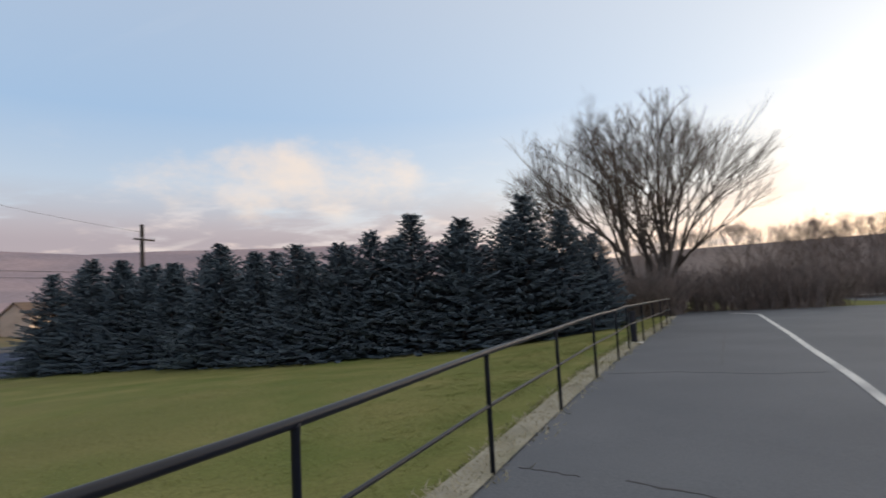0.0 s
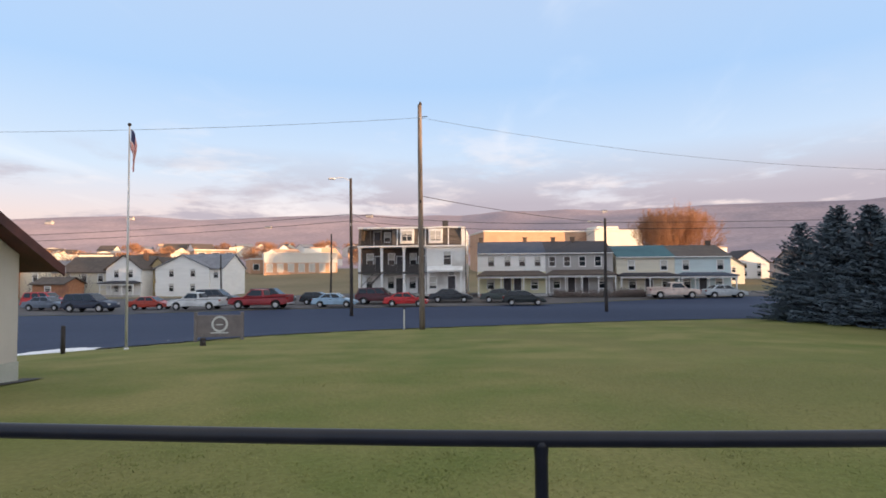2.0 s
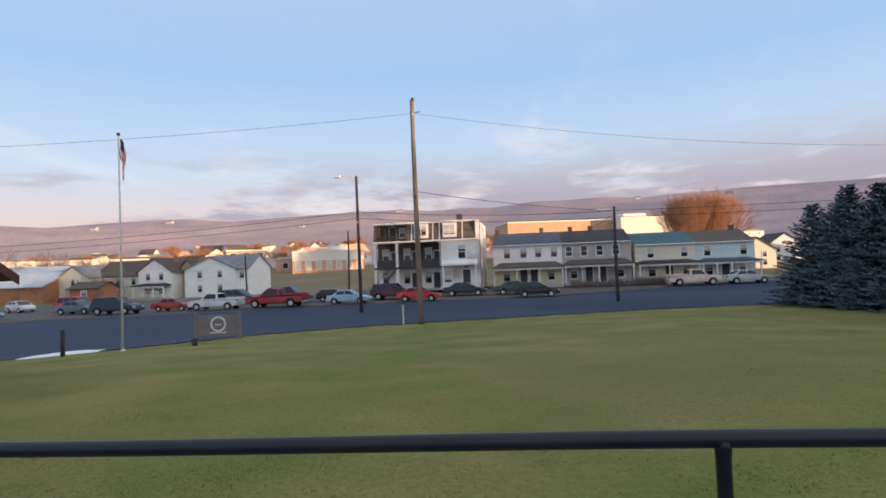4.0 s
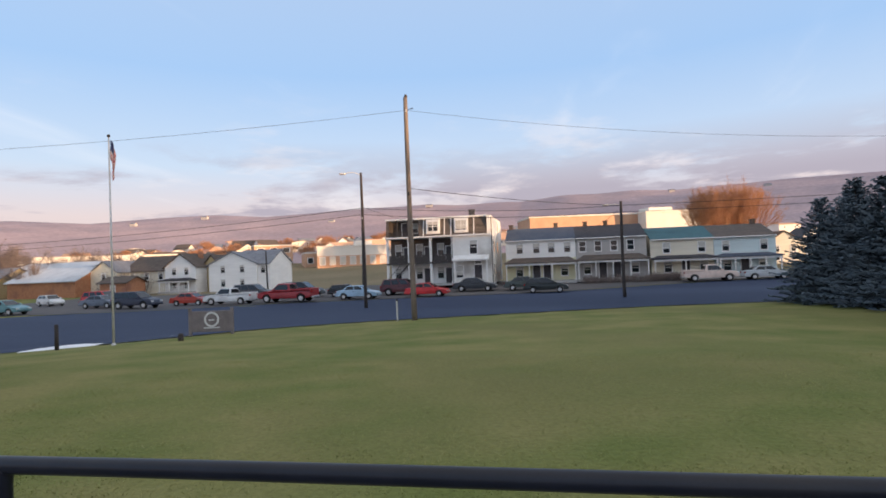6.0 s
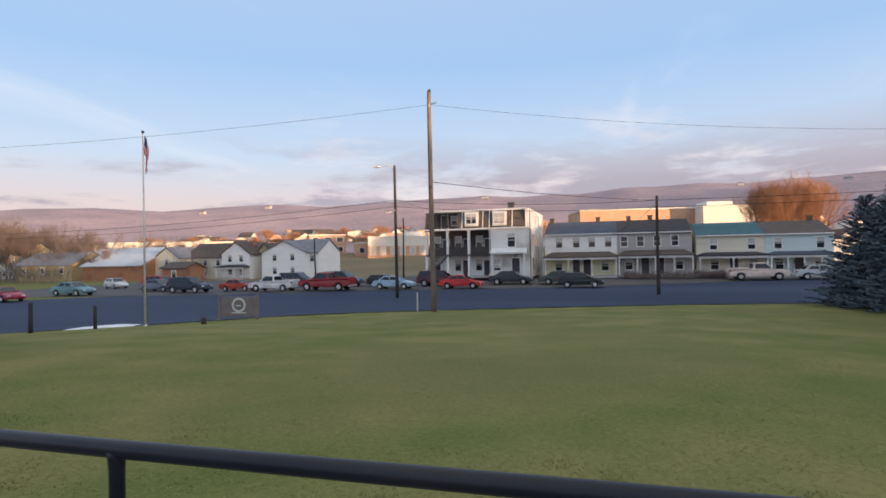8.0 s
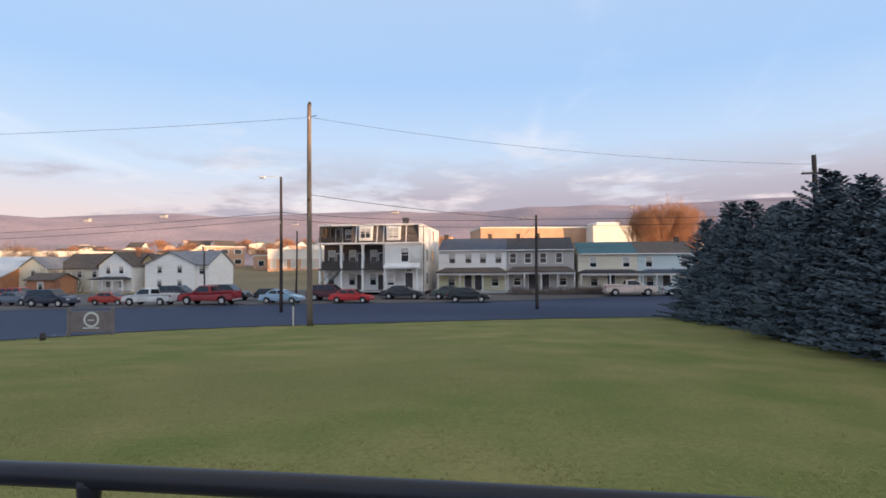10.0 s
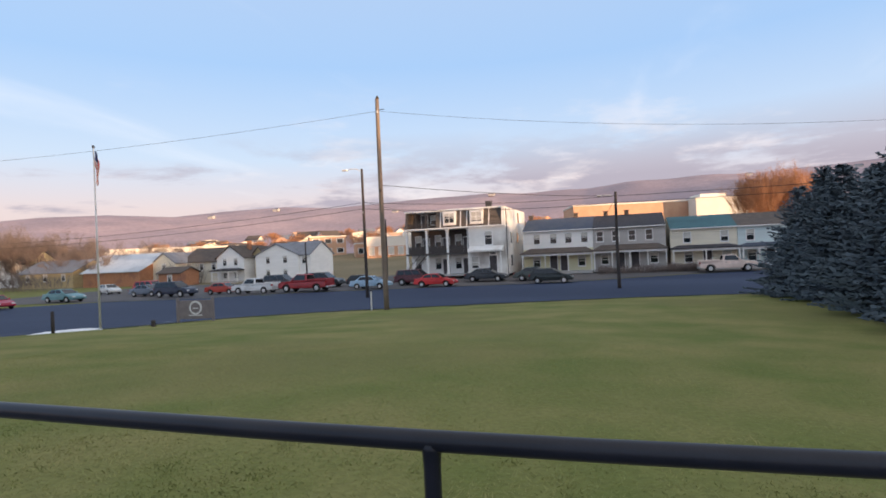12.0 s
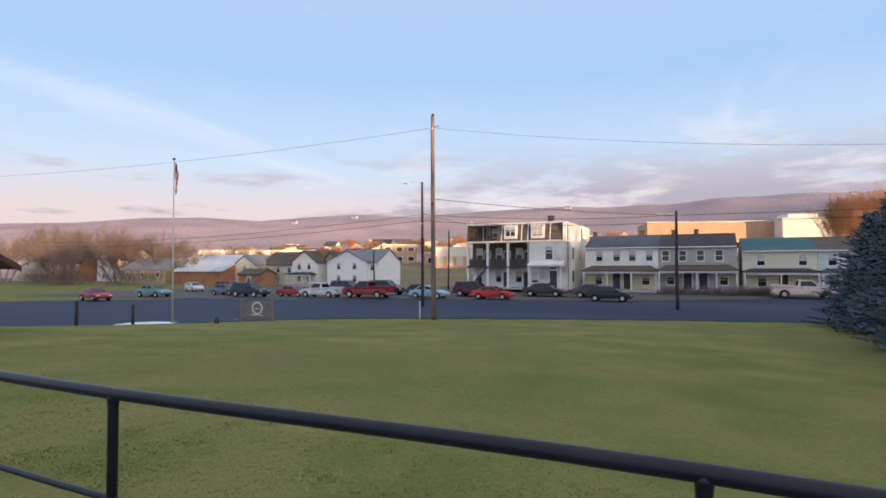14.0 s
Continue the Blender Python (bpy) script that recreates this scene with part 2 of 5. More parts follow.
def tube(bm, a, b, r0, r1=None, n=8, caps=True):
    """A round bar from a to b."""
    a, b = Vector(a), Vector(b)
    r1 = r0 if r1 is None else r1
    q = (b - a).to_track_quat("Z", "Y")
    rings = []
    for p, r in ((a, r0), (b, r1)):
        rings.append([bm.verts.new(p + q @ Vector((r * math.cos(2 * math.pi * k / n), r * math.sin(2 * math.pi * k / n), 0))) for k in range(n)])
    for k in range(n):
        bm.faces.new((rings[0][k], rings[0][(k + 1) % n], rings[1][(k + 1) % n], rings[1][k]))
    if caps:
        bm.faces.new(rings[0][::-1])
        bm.faces.new(rings[1])
    return bm


def sweep(bm, pts, r, n=10):
    """A round bar along a line of points."""
    pts = [Vector(p) for p in pts]
    rings = []
    for i, p in enumerate(pts):
        d = (pts[min(i + 1, len(pts) - 1)] - pts[max(i - 1, 0)]).normalized()
        side = d.cross(Vector((0, 0, 1))).normalized()
        up = side.cross(d)
        rings.append([bm.verts.new(p + side * (r * math.cos(2 * math.pi * k / n)) + up * (r * math.sin(2 * math.pi * k / n))) for k in range(n)])
    for s, t in zip(rings, rings[1:]):
        for k in range(n):
            bm.faces.new((s[k], s[(k + 1) % n], t[(k + 1) % n], t[k]))
    bm.faces.new(rings[0][::-1])
    bm.faces.new(rings[-1])
    return bm


def taper(bm, pts, radii, n=12):
    """A round bar of changing thickness along a rising line of points."""
    rings = [[bm.verts.new((x + r * math.cos(2 * math.pi * k / n), y + r * math.sin(2 * math.pi * k / n), z)) for k in range(n)] for (x, y, z), r in zip(pts, radii)]
    for s, t in zip(rings, rings[1:]):
        for k in range(n):
            bm.faces.new((s[k], s[(k + 1) % n], t[(k + 1) % n], t[k]))
    bm.faces.new(rings[0][::-1])
    bm.faces.new(rings[-1])
    return bm


def prism(bm, outline, axis, lo, hi):
    """An outline in two of the axes, drawn out along the third."""
    def at(u, v, w):
        return {"x": (w, u, v), "y": (u, w, v), "z": (u, v, w)}[axis]
    a = [bm.verts.new(at(u, v, lo)) for u, v in outline]
    b = [bm.verts.new(at(u, v, hi)) for u, v in outline]
    bm.faces.new(a)
    bm.faces.new(b[::-1])
    for k in range(len(a)):
        j = (k + 1) % len(a)
        bm.faces.new((a[j], a[k], b[k], b[j]))
    bmesh.ops.recalc_face_normals(bm, faces=bm.faces)
    return bm


def smoothstep(a, b, v):
    t = np.clip((v - a) / (b - a), 0, 1)
    return t * t * (3 - 2 * t)


# ---- the ground ----
EDGE_Y = [-60, -31, -27, -22.3, -17, -13, -8.5, -4, 3.3, 10.5, 18.3, 60, 200]
EDGE_X = [40, 30, -8, -19.1, -23.5, -27.6, -30.3, -32.1, -34.7, -37.1, -38.5, -47.4, -80]
PATH_Y = [-40, 0, 2.5, 5, 7.45, 9.9, 12.2, 16, 30, 300]
PATH_Z = [0, 0, 0.02, 0.06, 0.11, 0.11, 0.10, 0.12, 0.05, 0.05]
STREET_Z = -1.90


def ground_z(x, y):
    x, y = np.asarray(x, float), np.asarray(y, float)
    pz = np.interp(y, PATH_Y, PATH_Z)
    edge = np.minimum(np.interp(y, EDGE_Y, EDGE_X), -4)
    u = np.clip((-x - 0.25) / (-edge - 0.25), 0, 1.06)
    z = pz + (STREET_Z + 0.12 - pz) * (0.78 * u + 0.22 * smoothstep(0, 1, u)) - 0.12 * smoothstep(1.0, 1.03, u) - 0.06 * smoothstep(0.0, 0.012, u)
    far = np.clip((-x - 84) / 120, 0, 1)
    z = z + 6.0 * far * far * (3 - 2 * far) + 9.0 * smoothstep(205, 345, -x)
    z = z - 0.28 * smoothstep(8, 17, y) * smoothstep(1.0, 6.0, -x) * smoothstep(30, 14, -x)
    r = np.hypot(x, y)
    ang = np.degrees(np.arctan2(y, -x))
    ridge = smoothstep(420, 980, r) * smoothstep(105, 60, np.abs(ang)) * (87 + 0.06 * ang - 0.8 * np.maximum(0, -ang - 22) + 3 * np.sin(ang * 0.11 + 1) + 2 * np.sin(ang * 0.33) + 1.2 * np.sin(ang * 0.9))
    ridge = ridge * np.where(r > 980, 1 + 0.06 * np.sin(r / 90), 1)
    rise = (0.27 * smoothstep(38, 52, -x) + 0.32 * smoothstep(54, 64, -x)) * smoothstep(-36, -22, y)
    # Added ridge that blocks the low sun, keeping lawn and houses in shade.
    sun_block_ridge = 9.7 * (smoothstep(84, 116, y) - smoothstep(126, 165, y)) * smoothstep(-66, -50, x)
    return z + ridge + sun_block_ridge + rise


def sheet(name, xs, ys, lift, material, keep=None):
    X, Y = np.meshgrid(xs, ys, indexing="ij")
    Z = ground_z(X, Y) + lift
    nx, ny = X.shape
    idx = np.arange(nx * ny).reshape(nx, ny)
    f = np.stack([idx[:-1, :-1], idx[1:, :-1], idx[1:, 1:], idx[:-1, 1:]], -1).reshape(-1, 4)
    if keep is not None:
        cx, cy = (X[:-1, :-1] + X[1:, 1:]) / 2, (Y[:-1, :-1] + Y[1:, 1:]) / 2
        f = f[keep(cx, cy).reshape(-1)]
    me = bpy.data.meshes.new(name)
    me.from_pydata(np.stack([X, Y, Z], -1).reshape(-1, 3).tolist(), [], f.tolist())
    me.materials.append(material)
    for p in me.polygons:
        p.use_smooth = True
    return new(name, me)


def spread(lo, hi, step, far, growth=1.22):
    inner = list(np.arange(lo, hi + 1e-6, step))
    left, right, s = [], [], step
    while True:
        s *= growth
        a, b = (left[-1] if left else lo) - s, (right[-1] if right else hi) + s
        if a < -far and b > far:
            break
        left.append(max(a, -far - 200))
        right.append(min(b, far + 200))
    return sorted(set(np.round(left + inner + right, 3)))


def strip(name, near, far_, lift, material, n=90, m=10):
    """A paved band between two edges that are given as (x, y) lines."""
    A, B = np.array(near, float), np.array(far_, float)
    def along(P, k):
        d = np.r_[0, np.cumsum(np.hypot(*np.diff(P, axis=0).T))]
        s = np.linspace(0, d[-1], k)
        return np.column_stack([np.interp(s, d, P[:, 0]), np.interp(s, d, P[:, 1])])
    a, b = along(A, n), along(B, n)
    w = np.linspace(0, 1, m)[None, :, None]
    P = a[:, None] * (1 - w) + b[:, None] * w
    Z = ground_z(P[..., 0], P[..., 1]) + lift
    idx = np.arange(n * m).reshape(n, m)
    f = np.stack([idx[:-1, :-1], idx[1:, :-1], idx[1:, 1:], idx[:-1, 1:]], -1).reshape(-1, 4)
    me = bpy.data.meshes.new(name)
    me.from_pydata(np.concatenate([P, Z[..., None]], -1).reshape(-1, 3).tolist(), [], f.tolist())
    me.materials.append(material)
    return new(name, me)


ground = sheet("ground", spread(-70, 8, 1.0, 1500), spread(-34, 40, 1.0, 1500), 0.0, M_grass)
for m in (M_hazy_land, M_dry, M_wood_floor):
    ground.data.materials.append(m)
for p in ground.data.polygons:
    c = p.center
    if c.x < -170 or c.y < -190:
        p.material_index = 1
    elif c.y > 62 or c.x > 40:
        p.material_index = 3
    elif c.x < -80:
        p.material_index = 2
tagged(ground, "winter lawn sloping to the street, hazy wooded hills, added shading ridge", "ground", kind="structure")

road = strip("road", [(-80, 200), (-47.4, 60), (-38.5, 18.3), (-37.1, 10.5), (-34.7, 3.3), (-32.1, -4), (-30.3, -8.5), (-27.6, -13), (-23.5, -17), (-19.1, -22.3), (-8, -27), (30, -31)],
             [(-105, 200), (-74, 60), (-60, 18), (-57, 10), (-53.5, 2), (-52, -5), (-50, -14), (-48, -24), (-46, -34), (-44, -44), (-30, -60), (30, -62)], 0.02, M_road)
tagged(road, "wide blue-grey asphalt street below the lawn", "road", kind="structure")
lot = strip("pavement_lot", [(-74.5, 60), (-60.4, 18), (-57.4, 10), (-53.9, 2), (-52.4, -5), (-50.4, -14), (-48.4, -24), (-46.4, -34), (-44.4, -44), (-40, -70)],
            [(-84, 60), (-78, 18), (-78, 10), (-78, 2), (-78, -5), (-78, -14), (-78, -24), (-78, -34), (-78, -44), (-78, -70)], 0.03, M_lot, 110, 26)
tagged(lot, "grey gravel parking strip in front of the houses", "pavement", kind="structure")
walkway = strip("pavement", [(-0.12, -30), (-0.12, 0), (-0.1, 5), (0.0, 9.9), (0.03, 12.2), (0.18, 15), (0.45, 22), (0.6, 30), (0.8, 36)], [(9, -30), (9, 0), (9, 5), (9.4, 9.9), (9.6, 12.2), (10, 15), (13, 30), (14, 36)], 0.035, M_asphalt, 120, 24)
tagged(walkway, "worn grey asphalt drive beside the railing, cracked and patched", "pavement", kind="structure")
lot_far = strip("pavement_far", [(9.05, -30), (9.45, 9.9), (10.05, 15), (13.05, 30), (14.05, 36), (12, 46), (12, 62)], [(30, -30), (38, 9.9), (42, 15), (50, 30), (52, 36), (55, 46), (58, 62)], 0.03, M_asphalt, 60, 24)
tagged(lot_far, "grey asphalt lot beyond the drive", "pavement", kind="structure")
verge = strip("trim_verge", [(-0.36, -30), (-0.36, 0), (-0.3, 5), (-0.24, 9.9), (-0.2, 12.2), (-0.05, 15), (0.25, 22), (0.3, 30)], [(0.0, -30), (0.0, 0), (0.02, 5), (0.12, 9.9), (0.15, 12.2), (0.3, 15), (0.57, 22), (0.72, 30)], 0.05, M_edge, 200, 4)
tagged(verge, "pale dry gravel and dead grass along the drive's edge", "verge", kind="structure")
line = strip("painted_line", [(3.2, -2), (3.50, 6), (4.40, 29.5), (3.3, 31.6)], [(3.32, -2), (3.63, 6), (4.56, 29.7), (3.3, 31.8)], 0.043, M_line, 60, 2)
tagged(line, "white painted line on the drive", "road marking", kind="structure")


# ---- the railing ----
RAIL = [(0.0, -7.45, 1.06), (0.0, -4.95, 1.06), (0.0, -2.5, 1.06), (0.0, 0.0, 1.055), (-0.01, 2.53, 1.10), (0.03, 5.01, 1.133), (0.09, 7.45, 1.178), (0.148, 9.89, 1.185), (0.12, 12.21, 1.195), (0.27, 14.6, 1.19), (0.40, 17.0, 1.19), (0.50, 19.5, 1.18), (0.58, 22.0, 1.17), (0.62, 24.5, 1.14)]


def smooth_line(pts, k=6):
    """The same line, eased round its bends."""
    P = [Vector(p) for p in pts]
    out = []
    for i in range(len(P) - 1):
        p0, p1, p2, p3 = P[max(i - 1, 0)], P[i], P[i + 1], P[min(i + 2, len(P) - 1)]
        for j in range(k):
            t = j / k
            out.append(0.5 * ((2 * p1) + (p2 - p0) * t + (2 * p0 - 5 * p1 + 4 * p2 - p3) * t * t + (3 * p1 - p0 - 3 * p2 + p3) * t ** 3))
    return out + [P[-1]]


def railing():
    r = thing("railing", pose(0, 0, 0), "black painted steel pipe railing along the drive", "railing")
    top = smooth_line([(x, y, z - 0.0265) for x, y, z in RAIL])
    part("top_rail", sweep(bmesh.new(), top, 0.0265, 16), M_steel, r, smooth=True)
    mid = smooth_line([(x, y, z - 0.48) for x, y, z in RAIL])
    part("middle_rail", sweep(bmesh.new(), mid, 0.016, 10), M_steel, r, smooth=True)
    for x, y, z in RAIL:
        g = float(ground_z(x, y)) - 0.05
        bm = taper(bmesh.new(), [(x, y, g), (x, y, z - 0.085), (x, y, z - 0.05), (x, y, z - 0.03)], (0.022, 0.022, 0.025, 0.028))
        part("post", bm, M_steel, r, smooth=True)


railing()

# ---- poles, lamp, wires ----
def utility_pole(x, y, top, r, material, label):
    g = float(ground_z(x, y)) - 0.15
    p = thing("utility_pole", pose(x, y, g), label, "utility pole", "poles along the street")
    h = top - g
    us = [k / 8 for k in range(9)]
    bm = taper(bmesh.new(), [(0.05 * math.sin(3 * u + x), 0.05 * math.sin(2.3 * u + y), h * u) for u in us], [r * (1.15 - 0.35 * u) for u in us], 14)
    part("shaft", bm, material, p, smooth=True)
    return p, h


def insulator(p, x, y, z):
    bm = tube(bmesh.new(), (x, y, z), (x, y, z + 0.10), 0.05, 0.03, 10)
    tube(bm, (x, y, z + 0.10), (x, y, z + 0.16), 0.045, 0.02, 10)
    part("insulator", bm, M_alu, p)


tall, h = utility_pole(-30.75, -3.95, 11.6, 0.15, M_wood_pole, "tall weathered brown wooden utility pole at the lawn's edge")
part("cap", tube(bmesh.new(), (0.03, 0, h - 0.02), (0.03, 0, h + 0.14), 0.11, 0.06, 10), M_dark_pole, tall, "dark metal cap")
part("bracket", boxed(0.06, 0.22, -0.05, 0.05, h * 0.56, h * 0.575), M_dark_pole, tall)
part("guy_hook", tube(bmesh.new(), (0, 0.1, h - 0.75), (0, 0.42, h - 0.72), 0.025, n=8), M_steel, tall)
for k in (0.56, 0.93):
    insulator(tall, 0.14, 0, h * k)

lamp_pole, h = utility_pole(-42.96, -11.17, 9.38, 0.13, M_dark_pole, "dark wooden pole carrying a street lamp")
part("lamp_arm", sweep(bmesh.new(), [(0, 0, h - 0.25), (0.1, -0.5, h + 0.02), (0.15, -1.0, h + 0.05), (0.15, -1.35, h + 0.0)], 0.03, 8), M_alu, lamp_pole)
part("lamp_head", boxed(0.02, 0.28, -1.85, -1.3, h - 0.1, h + 0.05, bevel=0.05), M_alu, lamp_pole, "grey cobra-head street lamp")
insulator(lamp_pole, 0.12, 0, h * 0.66)

pole, h = utility_pole(-46.2, 10.04, 6.05, 0.13, M_dark_pole, "short dark wooden utility pole beside the street")
part("lamp_arm", sweep(bmesh.new(), [(0, 0, h - 0.4), (0.1, -0.5, h - 0.25), (0.1, -1.1, h - 0.25)], 0.025, 8), M_alu, pole)
part("lamp_head", boxed(0.0, 0.22, -1.5, -1.05, h - 0.33, h - 0.2, bevel=0.04), M_alu, pole, "grey street lamp head")
pole, h = utility_pole(-36.4, 27.1, 8.6, 0.17, M_dark_pole, "dark wooden utility pole with a crossarm behind the spruces")
part("crossarm", boxed(0.12, 0.22, -0.9, 0.9, h - 1.25, h - 1.13, bevel=0.01), M_dark_pole, pole)
for y in (-0.8, -0.3, 0.4, 0.8):
    insulator(pole, 0.17, y, h - 1.13)
pole, h = utility_pole(-66.5, -19.5, 6.5, 0.11, M_dark_pole, "thin dark utility pole beside the balcony house")
pole, h = utility_pole(-82.5, -41.6, 4.6, 0.13, M_dark_pole, "dark wooden utility pole beside the gabled house")


def wire(a, b, sag, r=0.02):
    a, b = Vector(a), Vector(b)
    pts = [a.lerp(b, k / 16) - Vector((0, 0, 4 * sag * (k / 16) * (1 - k / 16))) for k in range(17)]
    tagged(part("overhead_wire", sweep(bmesh.new(), pts, r, 5), M_cable), "thin black overhead wire strung between street poles", "wire", "overhead wires")


wire((-30.75, -3.95, 10.8), (-19, -60, 9.6), 1.0, 0.010)
wire((-30.75, -3.95, 10.8), (-36.4, 27.1, 8.0), 0.6, 0.009)
for z in (5.15, 5.7):
    wire((-42.96, -11.17, z + 0.7), (-46, -80, z - 0.2), 0.9)
    wire((-42.96, -11.17, z + 0.7), (-46.2, 10.04, z + 0.0), 0.35)
    wire((-46.2, 10.04, z + 0.0), (-50, 60, z + 1.2), 0.4)
wire((-30.75, -3.95, 6.1), (-46.2, 10.04, 5.7), 0.2)
wire((-42.96, -11.17, 6.5), (-62.4, -8.8, 5.9), 0.3, 0.015)
wire((-46.2, 10.04, 5.5), (-66.3, 7.1, 3.9), 0.3, 0.015)


# ---- the flagpole, the sign, small posts and old snow ----
def flagpole(x, y, top):
    g = float(ground_z(x, y)) - 0.03
    p = thing("flagpole", pose(x, y, g), "white metal flagpole with a limp striped flag", "flagpole")
    h = top - g
    part("pole", tube(bmesh.new(), (0, 0, 0), (0, 0, h), 0.055, 0.032, 12), M_alu, p, smooth=True)
    bm = bmesh.new()
    bmesh.ops.create_icosphere(bm, subdivisions=2, radius=0.075, matrix=Matrix.Translation((0, 0, h + 0.05)))
    part("finial", bm, M_dark_pole, p, "dark ball finial", True)
    part("base_collar", tube(bmesh.new(), (0, 0, 0), (0, 0, 0.12), 0.11, 0.08, 12), M_alu, p)
    tube_bm = tube(bmesh.new(), (0.05, 0.05, 0.9), (0.05, 0.06, h - 0.2), 0.006, n=5)
    part("halyard", tube_bm, M_alu, p)
    # limp cloth: hangs in folds from its hoist corner
    m = bpy.data.materials.new("striped_cloth")
    m.use_nodes = True
    nt = m.node_tree
    N, L = nt.nodes.new, nt.links.new
    uv = N("ShaderNodeUVMap")
    uv.uv_map = "cloth"
    sep = N("ShaderNodeSeparateXYZ")
    L(uv.outputs[0], sep.inputs[0])
    st = N("ShaderNodeMath")
    st.operation = "MULTIPLY"
    st.inputs[1].default_value = 6.5
    L(sep.outputs[1], st.inputs[0])
    fr = N("ShaderNodeMath")
    fr.operation = "FRACT"
    L(st.outputs[0], fr.inputs[0])
    gt = N("ShaderNodeMath")
    gt.operation = "GREATER_THAN"
    gt.inputs[1].default_value = 0.5
    L(fr.outputs[0], gt.inputs[0])
    mx = N("ShaderNodeMix")
    mx.data_type = "RGBA"
    mx.inputs[6].default_value, mx.inputs[7].default_value = (0.42, 0.03, 0.04, 1), (0.62, 0.60, 0.60, 1)
    L(gt.outputs[0], mx.inputs[0])
    a = N("ShaderNodeMath")
    a.operation = "LESS_THAN"
    a.inputs[1].default_value = 0.4
    L(sep.outputs[0], a.inputs[0])
    b = N("ShaderNodeMath")
    b.operation = "GREATER_THAN"
    b.inputs[1].default_value = 0.46
    L(sep.outputs[1], b.inputs[0])
    ab = N("ShaderNodeMath")
    ab.operation = "MULTIPLY"
    L(a.outputs[0], ab.inputs[0])
    L(b.outputs[0], ab.inputs[1])
    m2 = N("ShaderNodeMix")
    m2.data_type = "RGBA"
    L(ab.outputs[0], m2.inputs[0])
    L(mx.outputs[2], m2.inputs[6])
    m2.inputs[7].default_value = (0.03, 0.04, 0.12, 1)
    pb = nt.nodes["Principled BSDF"]
    L(m2.outputs[2], pb.inputs["Base Color"])
    pb.inputs["Roughness"].default_value = 0.85
    bm = bmesh.new()
    lay = bm.loops.layers.uv.new("cloth")
    nu, nv = 22, 14
    grid = {}
    for i in range(nu + 1):
        for j in range(nv + 1):
            u, v = i / nu, j / nv
            out = 0.40 * (1 - math.exp(-2.2 * u)) * (0.55 + 0.45 * v)
            drop = 1.30 * u ** 1.2
            fold = 0.07 * math.sin(u * 13 + v * 2.5) * u
            grid[i, j] = bm.verts.new((fold + 0.03 * math.sin(v * 6), 0.06 + out * (1 - 0.35 * u), h - 0.15 - 0.85 * (1 - v) - drop * 0.75 + 0.02 * math.sin(9 * u)))
    for i in range(nu):
        for j in range(nv):
            f = bm.faces.new((grid[i, j], grid[i + 1, j], grid[i + 1, j + 1], grid[i, j + 1]))
            f.smooth = True
            for lp, (a_, b_) in zip(f.loops, ((i, j), (i + 1, j), (i + 1, j + 1), (i, j + 1))):
                lp[lay].uv = (a_ / nu, b_ / nv)
    fl = part("flag", bm, m, p, "limp flag with red and white stripes")
    s = fl.modifiers.new("thick", "SOLIDIFY")
    s.thickness = 0.006


flagpole(-19.79, -14.77, 7.72)

M_sign = surface("brown_sign_board", (0.17, 0.145, 0.15), (0.22, 0.19, 0.19), 0.7, 0, 3, 30, 0.2)
M_sign_white = surface("faded_white_paint", (0.60, 0.60, 0.60), (0.70, 0.70, 0.69), 0.7, 0, 4, 40, 0.1)


def lawn_sign(x, y):
    g = float(ground_z(x, y))
    s = thing("lawn_sign", pose(x, y, g - 0.05, 0, 0, 8), "dark brown lawn sign with a round white emblem", "sign")
    part("board", boxed(-0.04, 0.04, -1.05, 1.05, 0.22, 1.30, bevel=0.012), M_sign, s)
    for yy in (-1.12, 1.12):
        bm = boxed(-0.07, 0.07, yy - 0.07, yy + 0.07, 0.0, 1.45, bevel=0.012)
        part("post", bm, M_sign, s)
    bm = bmesh.new()
    ring = [(0.40 * math.cos(k * math.pi / 14), 0.40 * math.sin(k * math.pi / 14)) for k in range(28)]
    inner = [(u * 0.74, v * 0.74) for u, v in ring]
    for x0 in (0.045,):
        A = [bm.verts.new((x0 + 0.012, u + 0.05, v + 0.86)) for u, v in ring]
        B = [bm.verts.new((x0 + 0.012, u + 0.05, v + 0.86)) for u, v in inner]
        C = [bm.verts.new((x0 - 0.006, u + 0.05, v + 0.86)) for u, v in ring]
        for k in range(28):
            j = (k + 1) % 28
            bm.faces.new((A[k], A[j], B[j], B[k]))
            bm.faces.new((A[j], A[k], C[k], C[j]))
    part("emblem_ring", bm, M_sign_white, s, "round white emblem")
    part("emblem_bar", boxed(0.042, 0.055, -0.12, 0.20, 0.80, 0.86), M_sign_white, s)
    part("text_bar", boxed(0.042, 0.052, -0.38, 0.46, 0.40, 0.46), M_sign_white, s, "pale bar of small writing")


lawn_sign(-24.7, -13.3)


def bollard(x, y, h, r, label):
    g = float(ground_z(x, y)) - 0.1
    b = thing("bollard", pose(x, y, g), label, "bollard", "posts along the lawn's edge")
    part("post", tube(bmesh.new(), (0, 0, 0), (0, 0, h), r, r * 0.92, 12), M_dark_pole, b, smooth=True)
    part("cap", tube(bmesh.new(), (0, 0, h), (0, 0, h + 0.05), r * 1.1, r * 0.5, 12), M_dark_pole, b)


